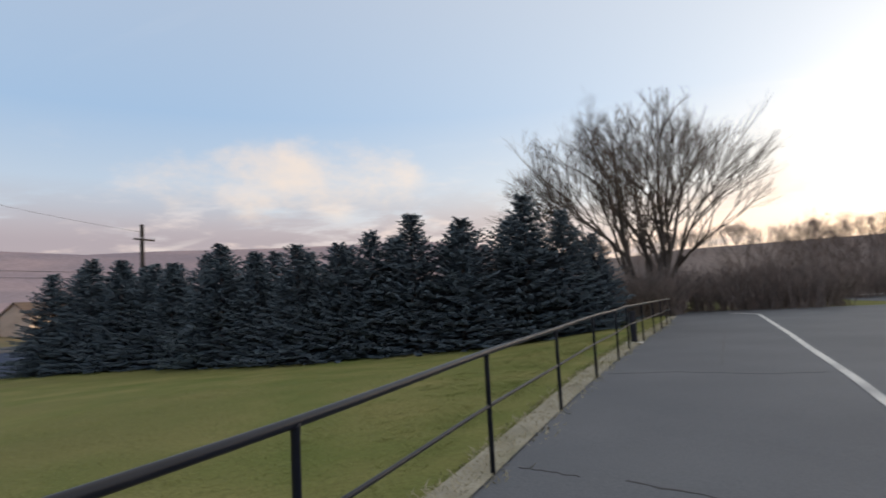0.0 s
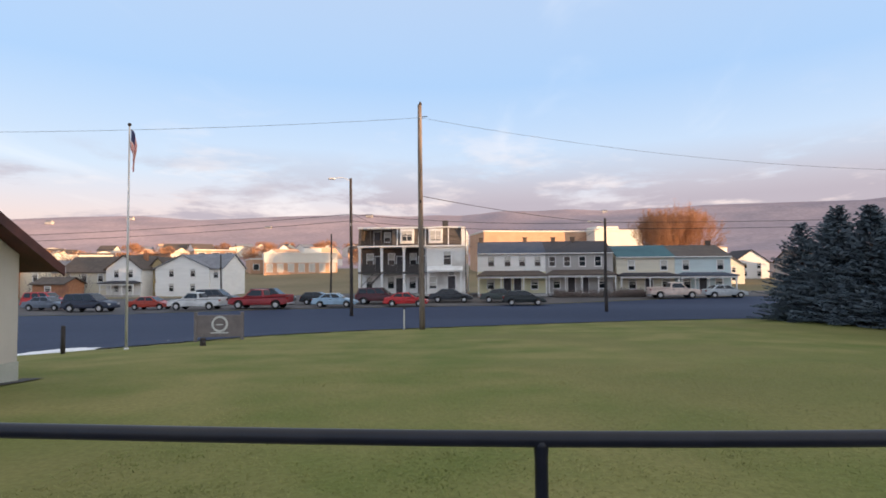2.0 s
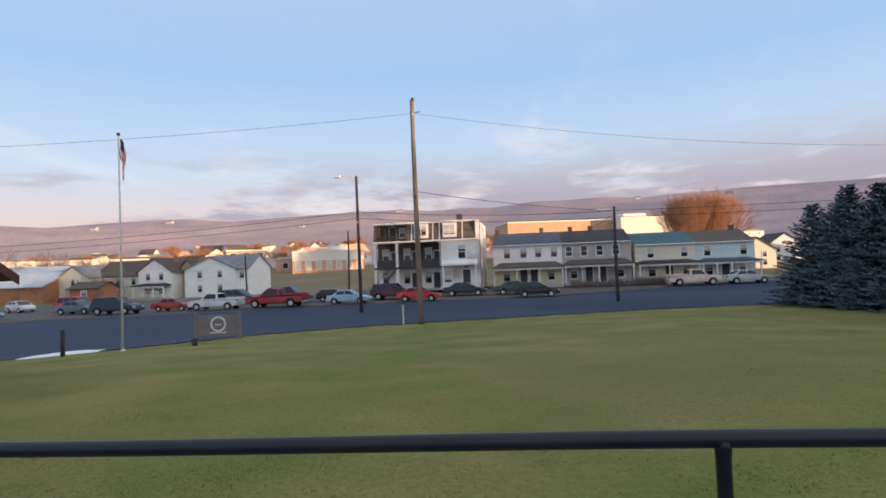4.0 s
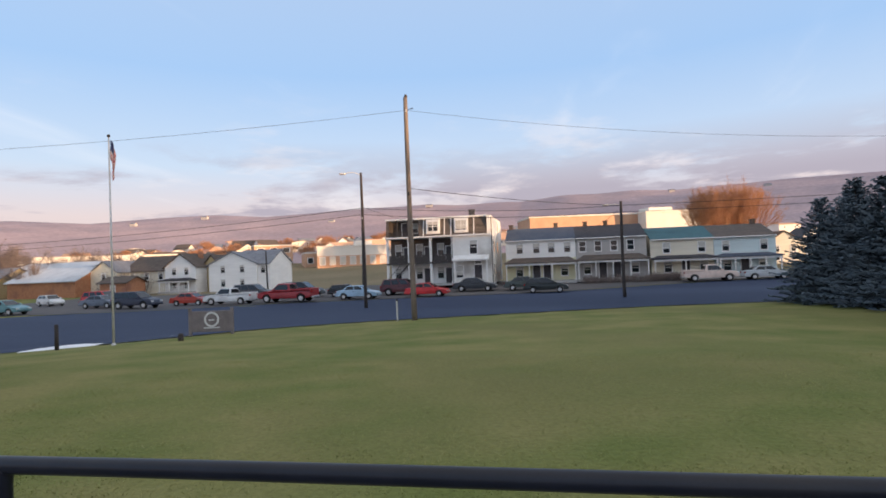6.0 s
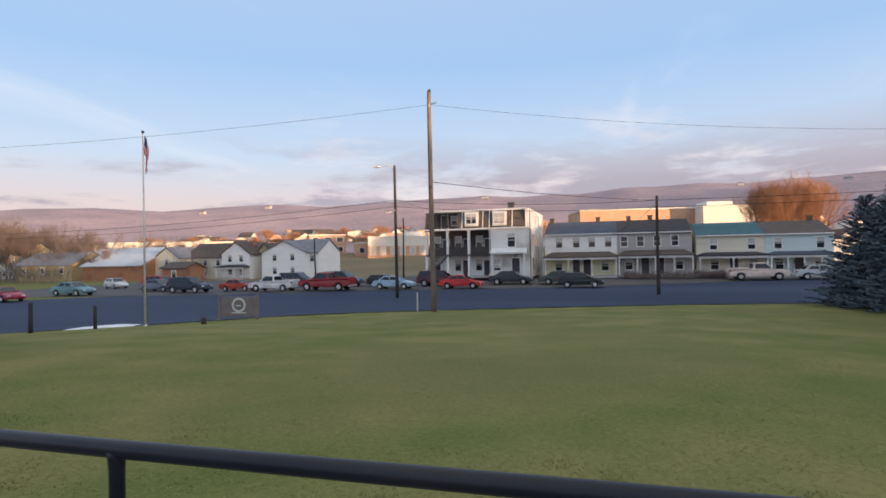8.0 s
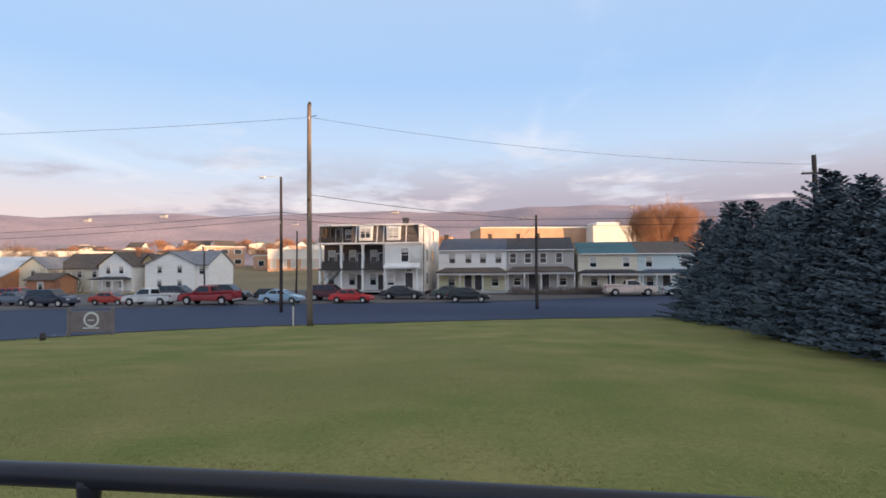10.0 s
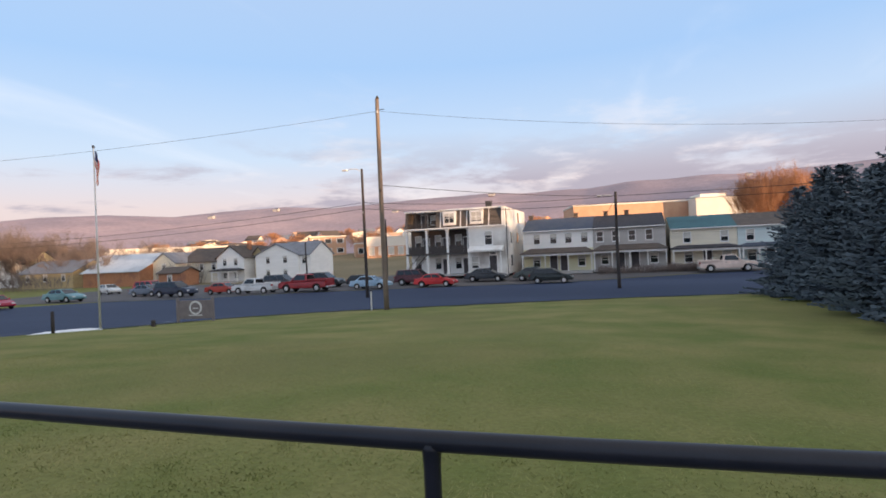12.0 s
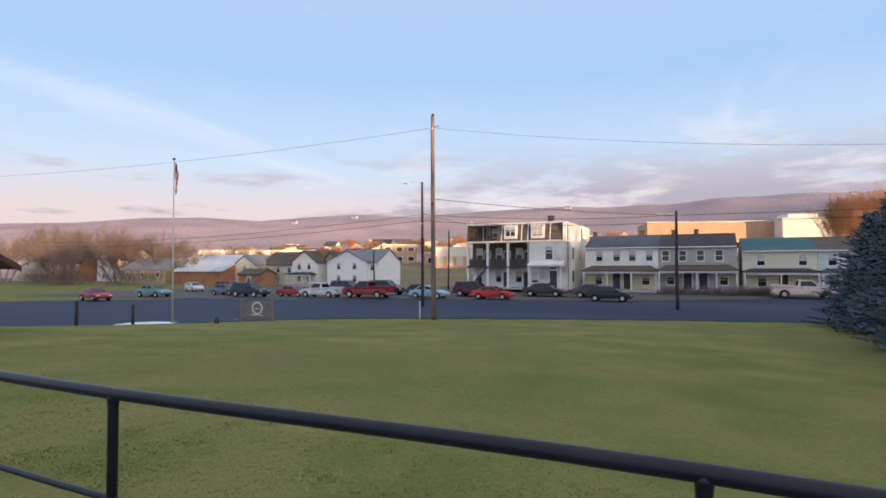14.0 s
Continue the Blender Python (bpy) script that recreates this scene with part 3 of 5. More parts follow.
bollard(-15.5, -16.3, 1.3, 0.085, "dark wooden post at the lawn's edge")
bollard(-18.8, -16.7, 1.15, 0.085, "dark wooden post beside the melting snow")
bollard(-20.1, -11.7, 0.38, 0.12, "low dark stump on the lawn by the sign")
mk = thing("marker_stake", pose(-30.8, -5.0, float(ground_z(-30.8, -5.0)) - 0.05), "thin pale utility marker stake beside the pole", "marker")
part("stake", boxed(-0.03, 0.03, -0.045, 0.045, 0, 1.25, bevel=0.01), M_alu, mk)
part("cap", boxed(-0.035, 0.035, -0.05, 0.05, 1.25, 1.36, bevel=0.01), M_dark_pole, mk)


def snow_patch(x, y, lx, ly, rz, seed):
    rnd = random.Random(seed)
    bm = bmesh.new()
    n, rings = 30, 5
    c = bm.verts.new((0, 0, 0.11))
    last = None
    wob = [1 + 0.25 * math.sin(k * 1.7 + seed) * rnd.random() + rnd.uniform(-0.12, 0.12) for k in range(n)]
    for q in range(1, rings + 1):
        f = q / rings
        ring = [bm.verts.new((lx * f * wob[k] * math.cos(2 * math.pi * k / n), ly * f * wob[k] * math.sin(2 * math.pi * k / n), 0.12 * (1 - f ** 3) + rnd.uniform(-0.012, 0.012) - 0.03)) for k in range(n)]
        for k in range(n):
            j = (k + 1) % n
            bm.faces.new((c, ring[k], ring[j]) if last is None else (last[k], ring[k], ring[j], last[j]))
        last = ring
    ob = part("snow_patch", bm, M_snow, smooth=True)
    ob.matrix_basis = pose(x, y, float(ground_z(x, y)) + 0.02, 0, 0, rz)
    tagged(ob, "thin patch of old melting snow by the street", "snow", "snow patches")


snow_patch(-20.9, -19.0, 1.9, 0.6, 150, 1)
snow_patch(-23.2, -18.0, 0.9, 0.4, 140, 2)
snow_patch(-24.9, -17.2, 0.6, 0.35, 135, 3)
snow_patch(-26.4, -16.9, 0.8, 0.4, 125, 4)
snow_patch(-17.6, -23.6, 1.2, 0.6, 130, 5)
snow_patch(17.5, 62.0, 2.6, 1.0, 10, 7)
snow_patch(-22.2, -18.6, 0.5, 0.3, 140, 6)


# ---- trees ----
def mesh_of(name, verts, faces, material):
    me = bpy.data.meshes.new(name)
    me.from_pydata(verts, [], faces)
    me.materials.append(material)
    return me


def limb_mesh(name, segs, n, material):
    """Tapered bars from (a, b, r0, r1) rows."""
    V, F = [], []
    cs = [(math.cos(2 * math.pi * k / n), math.sin(2 * math.pi * k / n)) for k in range(n)]
    for a, b, r0, r1 in segs:
        d = (b - a).normalized()
        s = d.cross(Vector((0.3, 0.2, 1) if abs(d.z) < 0.9 else (1, 0, 0))).normalized()
        u = s.cross(d)
        i = len(V)
        for p, r in ((a, r0), (b, r1)):
            V += [tuple(p + s * (r * c) + u * (r * w)) for c, w in cs]
        F += [(i + k, i + (k + 1) % n, i + n + (k + 1) % n, i + n + k) for k in range(n)]
    me = mesh_of(name, V, F, material)
    for p in me.polygons:
        p.use_smooth = True
    return me


def spruce_meshes(seed, H, R):
    rnd = random.Random(seed)
    V, F = [], []
    tiers = int(H * 5.2)
    for t in range(tiers):
        h = 0.03 + 0.97 * t / tiers
        nb = max(7, int(25 * (1 - h) ** 0.6))
        tier_r = R * (1 - h) ** 0.74 * rnd.uniform(0.72, 1.14) + 0.03
        for k in range(nb):
            a = 2 * math.pi * (k + rnd.random() * 0.8) / nb + t * 1.3
            ln = tier_r * rnd.uniform(0.62, 1.04)
            rise = -0.22 + 0.55 * h + 0.9 * h ** 6 + rnd.uniform(-0.12, 0.12)
            z0 = H * h + rnd.uniform(-0.11, 0.11)
            m = max(5, int(ln * 12.0))
            for j in range(m):
                f = (j + 0.8) / m
                if f < 0.25 and h < 0.8:
                    continue
                p = Vector((math.cos(a) * ln * f, math.sin(a) * ln * f, z0 + rise * ln * f + 0.20 * ln * f * f))
                for side in (-1, 0, 1):
                    if side == 0 and j < m - 1 and rnd.random() < 0.5:
                        continue
                    b = a + side * rnd.uniform(0.5, 1.05) + rnd.uniform(-0.15, 0.15)
                    l = rnd.uniform(0.12, 0.25) * (1.15 - 0.35 * f)
                    w = rnd.uniform(0.038, 0.068)
                    dz = rnd.uniform(-0.3, 0.6) * l
                    d = Vector((math.cos(b) * l, math.sin(b) * l, dz))
                    s = Vector((-math.sin(b), math.cos(b), rnd.uniform(-0.6, 0.6))) * w
                    q = p + d * 0.45
                    i = len(V)
                    V += [tuple(p), tuple(q + s), tuple(p + d), tuple(q - s), tuple(q + Vector((0, 0, w * 0.9)))]
                    F += [(i, i + 3, i + 4), (i + 3, i + 2, i + 4), (i + 2, i + 1, i + 4), (i + 1, i, i + 4)]
    crown = mesh_of("crown", V, F, M_needle)
    for poly in crown.polygons:
        poly.use_smooth = True
    crown.normals_split_custom_set_from_vertices([tuple(Vector((x + rnd.uniform(-0.5, 0.5), y + rnd.uniform(-0.5, 0.5), 0.55 + rnd.uniform(-0.3, 0.3))).normalized()) for x, y, _z in V])
    segs = [(Vector((0, 0, -0.2)), Vector((0.02, 0.02, H * 0.5)), 0.15, 0.09), (Vector((0.02, 0.02, H * 0.5)), Vector((0, 0, H * 1.0)), 0.09, 0.015)]
    trunk = limb_mesh("trunk", segs, 8, M_bark)
    return trunk, crown


def spruce(x, y, top, meshes, H, rz, wide=1.0):
    g = float(ground_z(x, y)) - 0.05
    t = thing("spruce_tree", pose(x, y, g, 0, 0, rz), "blue-green spruce with drooping boughs down to the lawn", "tree", "row of spruces")
    k = (top - g) / H
    t.scale = (1.09 * wide * k, 1.09 * wide * k, k)
    for n, me in zip(("trunk", "crown"), meshes):
        o = new(n, me)
        o.parent = t


KINDS = [spruce_meshes(11 + k, 6.5, r) for k, r in enumerate((2.6, 2.85, 2.4))]
SPRUCES = [(-36.0, 20.4, 4.5, 1.15), (-34.2, 21.2, 4.7, 1.2), (-32.5, 20.6, 5.15, 1.2), (-29.7, 20.6, 4.9, 1.2), (-27.4, 21.0, 4.5, 1.25), (-25.2, 20.4, 4.4, 1.2), (-23.0, 20.9, 4.7, 1.15), (-21.0, 19.9, 5.0, 1.2),
           (-18.3, 19.6, 4.4, 1.2), (-15.7, 19.5, 4.55, 1.25), (-13.4, 19.7, 4.4, 1.2), (-11.8, 20.0, 4.85, 1.15), (-9.9, 20.4, 5.45, 1.15), (-7.6, 20.8, 5.1, 1.2), (-5.2, 22.6, 6.1, 1.15), (-3.7, 23.6, 5.4, 1.05), (-6.6, 24.6, 5.4, 1.2), (-2.6, 25.4, 4.4, 1.15),
           (-33.6, 23.4, 4.9, 1.25), (-31.0, 23.2, 4.7, 1.25), (-28.4, 23.5, 4.7, 1.25), (-24.2, 23.2, 4.6, 1.25), (-22.0, 23.4, 4.8, 1.2), (-19.7, 22.6, 4.7, 1.25), (-17.2, 22.4, 4.5, 1.25), (-14.8, 22.6, 4.6, 1.25), (-12.4, 23.2, 4.9, 1.2), (-9.0, 23.8, 5.2, 1.2)]
for k, (x, y, top, wide) in enumerate(SPRUCES):
    spruce(x, y, top, KINDS[k % 3], 6.5, 47 * k, wide)


def bare_segments(seed, height, spread_, stems, depth, r0, taper=0.72, kids=3):
    rnd = random.Random(seed)
    trunk, crown = [], []

    def grow(p, d, ln, r, lev):
        q = p
        n = 2
        for _ in range(n):
            d = (d + Vector((rnd.uniform(-0.2, 0.2), rnd.uniform(-0.2, 0.2), rnd.uniform(-0.1, 0.12)))).normalized()
            e = q + d * (ln / n)
            (trunk if lev <= 1 else crown).append((q, e, r, r * 0.86))
            q, r = e, r * 0.86
        if lev >= depth:
            return
        for k in range(kids if lev > 0 else kids + 1):
            ax = Vector((rnd.uniform(-1, 1), rnd.uniform(-1, 1), rnd.uniform(-0.35, 0.5)))
            nd = (d + ax * (0.72 if k else 0.28)).normalized()
            nd = (nd + Vector((0, 0, 0.04))).normalized()
            grow(q if rnd.random() < 0.6 else p.lerp(q, rnd.uniform(0.45, 0.95)), nd, ln * rnd.uniform(taper - 0.12, taper + 0.08), r * (0.72 if k else 0.85), lev + 1)

    for s in range(stems):
        a = 2 * math.pi * (s + rnd.random() * 0.5) / stems
        lean = spread_ * rnd.uniform(0.35, 1.0)
        d = Vector((math.cos(a) * lean, math.sin(a) * lean, 1)).normalized()
        b = Vector((math.cos(a) * 0.35, math.sin(a) * 0.35, -0.2))
        grow(b, d, height * 0.34, r0 * rnd.uniform(0.7, 1.1), 0)
    return trunk, crown


def bare_tree_meshes(seed, height, spread_, stems, depth, r0, mat_t, mat_c, kids=3):
    t, c = bare_segments(seed, height, spread_, stems, depth, r0, kids=kids)
    return limb_mesh("trunk", t, 7, mat_t), limb_mesh("crown", c, 3, mat_c)


def bare_tree(x, y, meshes, label, rz=0.0, size=1.0, group="", name="bare_tree", sink=0.1):
    g = float(ground_z(x, y)) - sink
    t = thing(name, pose(x, y, g, 0, 0, rz), label, "tree", group)
    t.scale = (size, size, size)
    for n, me in zip(("trunk", "crown"), meshes):
        o = new(n, me)
        o.parent = t
    return t


big = bare_tree_meshes(5, 14.4, 0.62, 7, 7, 0.27, M_bark, M_bark)
bare_tree(-1.3, 36.5, big, "large bare many-stemmed deciduous tree in winter, leafless", 20, 0.98).scale = (0.88, 0.88, 0.97)
small = [bare_tree_meshes(31 + k, 9.0, 0.6, 3, 5, 0.12, M_brush, M_brush) for k in range(3)]
warm = [bare_tree_meshes(41 + k, 9.0, 0.7, 4, 5, 0.12, M_brush_sunlit, M_brush_sunlit, kids=4) for k in range(2)]
dense = [bare_tree_meshes(51 + k, 9.0, 0.75, 4, 5, 0.12, M_brush, M_brush, kids=4) for k in range(2)]
rnd = random.Random(77)
for k in range(150):
    x = -48 + k * 0.9 + rnd.uniform(-1.5, 1.5)
    y = 113 + rnd.uniform(-12, 10)
    bare_tree(x, y, small[k % 3], "bare grey-brown tree in the far wood", rnd.uniform(0, 360), rnd.uniform(0.26, 0.55), "far wood")
for x, y, s in ((7, 58, 0.9), (11, 66, 1.0), (15, 72, 1.05), (20, 78, 1.1), (26, 84, 1.1), (33, 88, 1.2), (9, 48, 0.55), (12, 52, 0.6), (15.5, 55, 0.55), (19, 60, 0.65), (23, 64, 0.6), (5.5, 47, 0.5), (27, 70, 0.65), (31, 76, 0.7)):
    bare_tree(x, y, small[int(x) % 3], "bare grey-brown tree beyond the drive", x * 31, s, "trees beyond the drive")
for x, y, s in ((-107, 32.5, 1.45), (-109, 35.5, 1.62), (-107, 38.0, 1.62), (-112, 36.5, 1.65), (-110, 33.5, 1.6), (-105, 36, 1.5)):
    bare_tree(x, y, warm[int(y) % 2], "bare tree behind the houses, twigs coloured sunlit orange", y * 40, s, "russet trees", sink=0.3).scale = (0.70 * s, 0.70 * s, 1.1 * s)
for x, y, s in ((-92, -100, 1.2), (-95, -110, 1.4), (-93, -114, 1.5), (-90, -124, 1.7), (-92, -130, 1.5), (-94, -139, 1.7), (-92, -150, 1.8), (-97, -161, 1.9), (-102, -86, 1.0), (-99, -93, 1.1), (-70, -112, 1.1), (-72, -137, 1.3), (-88, -104, 1.0), (-90, -119, 1.3), (-88, -145, 1.5), (-96, -80, 0.95), (-94, -126, 1.5), (-84, -90, 0.8)):
    bare_tree(x, y, dense[int(-y) % 2], "bare brown tree among the houses", y * 17, s, "trees among the houses", sink=0.2)


def thicket(name, boxes, count, hmax, label, seed):
    rnd = random.Random(seed)
    segs = []
    for _ in range(count):
        x0, x1, y0, y1 = boxes[rnd.randrange(len(boxes))]
        x, y = rnd.uniform(x0, x1), rnd.uniform(y0, y1)
        p = Vector((x, y, float(ground_z(x, y)) - 0.1))
        d = Vector((rnd.uniform(-0.4, 0.4), rnd.uniform(-0.4, 0.4), 1)).normalized()
        h = hmax * rnd.uniform(0.45, 1.0)
        q = p + d * h * 0.5
        segs.append((p, q, 0.028, 0.02))
        for _k in range(5):
            e = q.lerp(p, rnd.uniform(0, 0.6))
            f = e + (d + Vector((rnd.uniform(-0.8, 0.8), rnd.uniform(-0.8, 0.8), rnd.uniform(-0.4, 0.3)))).normalized() * h * rnd.uniform(0.3, 0.55)
            segs.append((e, f, 0.018, 0.008))
    tagged(new(name, limb_mesh(name, segs, 3, M_brush)), label, "brush", kind="stuff")


thicket("brush", [(-1.5, 8.5, 34.5, 38.5), (-4, 1, 31, 36), (4, 10, 37, 42)], 1500, 4.0, "dense dark leafless brush at the end of the drive", 3)
thicket("brush", [(10, 45, 62, 80), (8, 24, 50, 60)], 1400, 4.5, "grey leafless scrub beyond the drive", 4)
thicket("brush", [(-74, -70, -100, -86), (-72, -66, -112, -104), (-86, -80, -72, -66), (-72, -68, -126, -118)], 420, 6.0, "brown leafless shrubs and saplings among the houses", 8)
thicket("brush", [(-63.8, -62.2, 7.6, 15.4), (-64.2, -62.6, 15, 18)], 480, 1.45, "low dry shrubs before the porches", 6)


def grass(seed=9):
    rng = np.random.default_rng(seed)
    n = 150000
    x = -0.2 - 11.0 * rng.random(n) ** 2.2
    y = rng.uniform(-4, 19, n)
    clump = np.sin(x * 3.1 + 2 * np.sin(y * 1.3)) * np.sin(y * 2.7 + x)
    h = (0.012 + 0.014 * rng.random(n)) * (1 + 0.45 * np.clip(clump, -0.5, 1))
    a = rng.uniform(0, 2 * np.pi, n)
    z = ground_z(x, y)
    w = 0.0045
    P = np.empty((n, 3, 3))
    P[:, 0] = np.stack([x - w * np.cos(a), y - w * np.sin(a), z - 0.004], -1)
    P[:, 1] = np.stack([x + w * np.cos(a), y + w * np.sin(a), z - 0.004], -1)
    ln = rng.uniform(1.4, 3.2, n) * h
    b = rng.uniform(0, 2 * np.pi, n)
    P[:, 2] = np.stack([x + ln * np.cos(b), y + ln * np.sin(b), z + h], -1)
    me = bpy.data.meshes.new("grass")
    me.from_pydata(P.reshape(-1, 3).tolist(), [], np.arange(3 * n).reshape(n, 3).tolist())
    me.materials.append(M_blade)
    tagged(new("grass", me), "short winter grass of the lawn near the railing", "grass", kind="stuff")


grass()


def tufts(seed=19):
    """Coarse clumps that stand above the mown grass."""
    rng = np.random.default_rng(seed)
    k = 800
    cx, cy = -0.35 - 3.2 * rng.random(k) ** 1.6, rng.uniform(-4, 18, k)
    cx, cy = cx + 0.25 * np.sin(cy * 2.1), cy + 0.3 * np.sin(cx * 1.7)
    r, tall = rng.uniform(0.10, 0.34, k), rng.uniform(0.008, 0.02, k)
    m = 60
    i = np.repeat(np.arange(k), m)
    n = k * m
    a, q = rng.uniform(0, 2 * np.pi, n), np.sqrt(rng.random(n))
    x, y = cx[i] + r[i] * q * np.cos(a), cy[i] + r[i] * q * np.sin(a)
    z, h = ground_z(x, y), tall[i] * rng.uniform(0.5, 1.1, n)
    b, w = rng.uniform(0, 2 * np.pi, n), 0.006
    P = np.empty((n, 3, 3))
    P[:, 0] = np.stack([x - w * np.sin(b), y + w * np.cos(b), z - 0.004], -1)
    P[:, 1] = np.stack([x + w * np.sin(b), y - w * np.cos(b), z - 0.004], -1)
    P[:, 2] = np.stack([x + h * 0.9 * np.cos(b), y + h * 0.9 * np.sin(b), z + h], -1)
    me = bpy.data.meshes.new("grass_tufts")
    me.from_pydata(P.reshape(-1, 3).tolist(), [], np.arange(3 * n).reshape(n, 3).tolist())
    me.materials.append(surface("tuft_blade", (0.145, 0.18, 0.052), (0.235, 0.225, 0.085), 0.9, 0, 1.4, 20, 0, (0.26, 0.235, 0.10), spec=0.15))
    tagged(new("grass_tufts", me), "coarse uneven grass clumps in the lawn", "grass", kind="stuff")


tufts()


def tar_seam(pts, w, label="dark tar-filled crack across the drive"):
    bm = bmesh.new()
    rnd = random.Random(len(pts))
    rows = []
    for k in range(len(pts) - 1):
        a, b = Vector((*pts[k], 0)), Vector((*pts[k + 1], 0))
        for j in range(6):
            q = a.lerp(b, j / 6)
            s = (b - a).normalized().cross(Vector((0, 0, 1)))
            ww = w * rnd.uniform(0.5, 1.2)
            q = q + s * rnd.uniform(-0.02, 0.02)
            z = float(ground_z(q.x, q.y)) + 0.04
            rows.append([bm.verts.new((q.x + s.x * f * ww, q.y + s.y * f * ww, z - (0.008 if abs(f) == 1 else 0))) for f in (-1, 0, 1)])
    for r, t in zip(rows, rows[1:]):
        for k in range(2):
            bm.faces.new((r[k], r[k + 1], t[k + 1], t[k]))
    tagged(part("tar_seam", bm, M_tar), label, "crack", "cracks in the drive")


M_tar = surface("tar_seam", (0.020, 0.020, 0.023), (0.034, 0.034, 0.037), 0.55, 0, 6, 60, 0.2)
tar_seam([(1.05, 2.62), (1.6, 2.45), (2.4, 2.2), (3.3, 2.1)], 0.045)
tar_seam([(0.15, 2.75), (0.45, 2.70), (0.75, 2.62)], 0.025)
tar_seam([(0.2, 7.9), (1.3, 8.2), (2.6, 8.0), (3.6, 8.3)], 0.03)
tar_seam([(2.0, 9.0), (2.2, 13.0), (2.5, 19.0)], 0.02)

tb = thing("bollard", pose(0.08, 13.9, float(ground_z(0.08, 13.9)) - 0.02), "dark metal post on a pale base beside the railing", "bollard")
part("post", taper(bmesh.new(), [(0, 0, 0.08), (0, 0, 0.3), (0, 0, 0.32), (0, 0, 0.6), (0, 0, 0.62), (0, 0, 0.88)], (0.085, 0.085, 0.09, 0.09, 0.085, 0.085), 16), M_steel, tb)
part("cap", taper(bmesh.new(), [(0, 0, 0.88), (0, 0, 0.91)], (0.095, 0.095), 16), M_steel, tb)
part("base", boxed(-0.22, 0.22, -0.2, 0.2, 0, 0.07, bevel=0.02), M_alu, tb, "pale concrete base slab")


def dry_tufts(seed=14):
    """Dead grass and grit along the drive's edge."""
    rng = np.random.default_rng(seed)
    n = 9000
    y = rng.uniform(-3, 24, n)
    mid = np.interp(y, [-30, 5, 9.9, 12.2, 15, 22, 30], [-0.2, -0.16, -0.08, -0.05, 0.1, 0.4, 0.5])
    x = mid + rng.normal(0, 0.13, n) + 0.05 * np.sin(y * 5.3)
    h = 0.02 + 0.05 * rng.random(n) ** 2
    a, b = rng.uniform(0, 2 * np.pi, n), rng.uniform(0, 2 * np.pi, n)
    z = ground_z(x, y) + 0.035
    w = 0.008
    P = np.empty((n, 3, 3))
    P[:, 0] = np.stack([x - w * np.cos(a), y - w * np.sin(a), z], -1)
    P[:, 1] = np.stack([x + w * np.cos(a), y + w * np.sin(a), z], -1)
    P[:, 2] = np.stack([x + h * 1.3 * np.cos(b), y + h * 1.3 * np.sin(b), z + h], -1)
    me = bpy.data.meshes.new("dry_grass")
    me.from_pydata(P.reshape(-1, 3).tolist(), [], np.arange(3 * n).reshape(n, 3).tolist())
    me.materials.append(surface("dead_grass", (0.36, 0.32, 0.22), (0.46, 0.41, 0.30), 0.95, 0, 3, 20, 0, (0.26, 0.24, 0.12), spec=0.1))
    tagged(new("dry_grass", me), "pale dead grass along the edge of the drive", "grass", kind="stuff")


dry_tufts()

# ---- houses ----
def siding(name, a, stain=0.8):
    return surface(name, a, tuple(min(1, v * 1.08) for v in a), 0.75, 0, 0.8, 25, 0.15, tuple(v * stain for v in a), stretch=(1, 0.3, 3))


M_white = siding("white_siding", (0.86, 0.845, 0.82), 0.88)
M_peel = surface("peeling_white_stucco", (0.78, 0.76, 0.72), (0.84, 0.82, 0.78), 0.85, 0, 0.9, 20, 0.2, (0.46, 0.43, 0.40))
M_yellow = siding("pale_yellow_siding", (0.70, 0.66, 0.44))
M_grey = siding("grey_siding", (0.42, 0.40, 0.385))
M_cream = siding("cream_siding", (0.74, 0.68, 0.55))
M_aqua = siding("pale_aqua_siding", (0.60, 0.70, 0.70))
M_tan = siding("tan_siding", (0.48, 0.37, 0.20))
M_brick = surface("orange_brick", (0.38, 0.17, 0.09), (0.46, 0.22, 0.12), 0.85, 0, 3, 30, 0.3, (0.30, 0.14, 0.09))
M_shingle = surface("brown_shingles", (0.085, 0.070, 0.060), (0.135, 0.112, 0.098), 0.9, 0, 2.5, 14, 0.6, (0.06, 0.05, 0.045), stretch=(1, 0.4, 2.5), depth=0.03)
M_slate = surface("blue_grey_roof", (0.050, 0.064, 0.098), (0.070, 0.085, 0.120), 0.85, 0, 1.5, 14, 0.5, (0.08, 0.095, 0.12), depth=0.03)
M_dark_roof = surface("dark_slate_roof", (0.032, 0.032, 0.040), (0.052, 0.050, 0.058), 0.88, 0, 1.5, 14, 0.5, (0.04, 0.04, 0.05), depth=0.03)
M_teal_roof = surface("teal_roof", (0.035, 0.105, 0.128), (0.05, 0.132, 0.155), 0.8, 0, 1.2, 14, 0.4, (0.03, 0.085, 0.105), depth=0.02)
M_brown_roof = surface("weathered_brown_roof", (0.088, 0.068, 0.058), (0.125, 0.10, 0.085), 0.9, 0, 1.5, 14, 0.5, (0.09, 0.075, 0.068), depth=0.03)
M_grey_roof = surface("grey_roof", (0.17, 0.175, 0.20), (0.23, 0.235, 0.26), 0.75, 0, 1.2, 14, 0.4, (0.19, 0.20, 0.22), depth=0.02)
M_pale_roof = surface("pale_metal_roof", (0.50, 0.52, 0.55), (0.60, 0.62, 0.64), 0.5, 0.2, 0.8, 10, 0.2, (0.40, 0.42, 0.45))
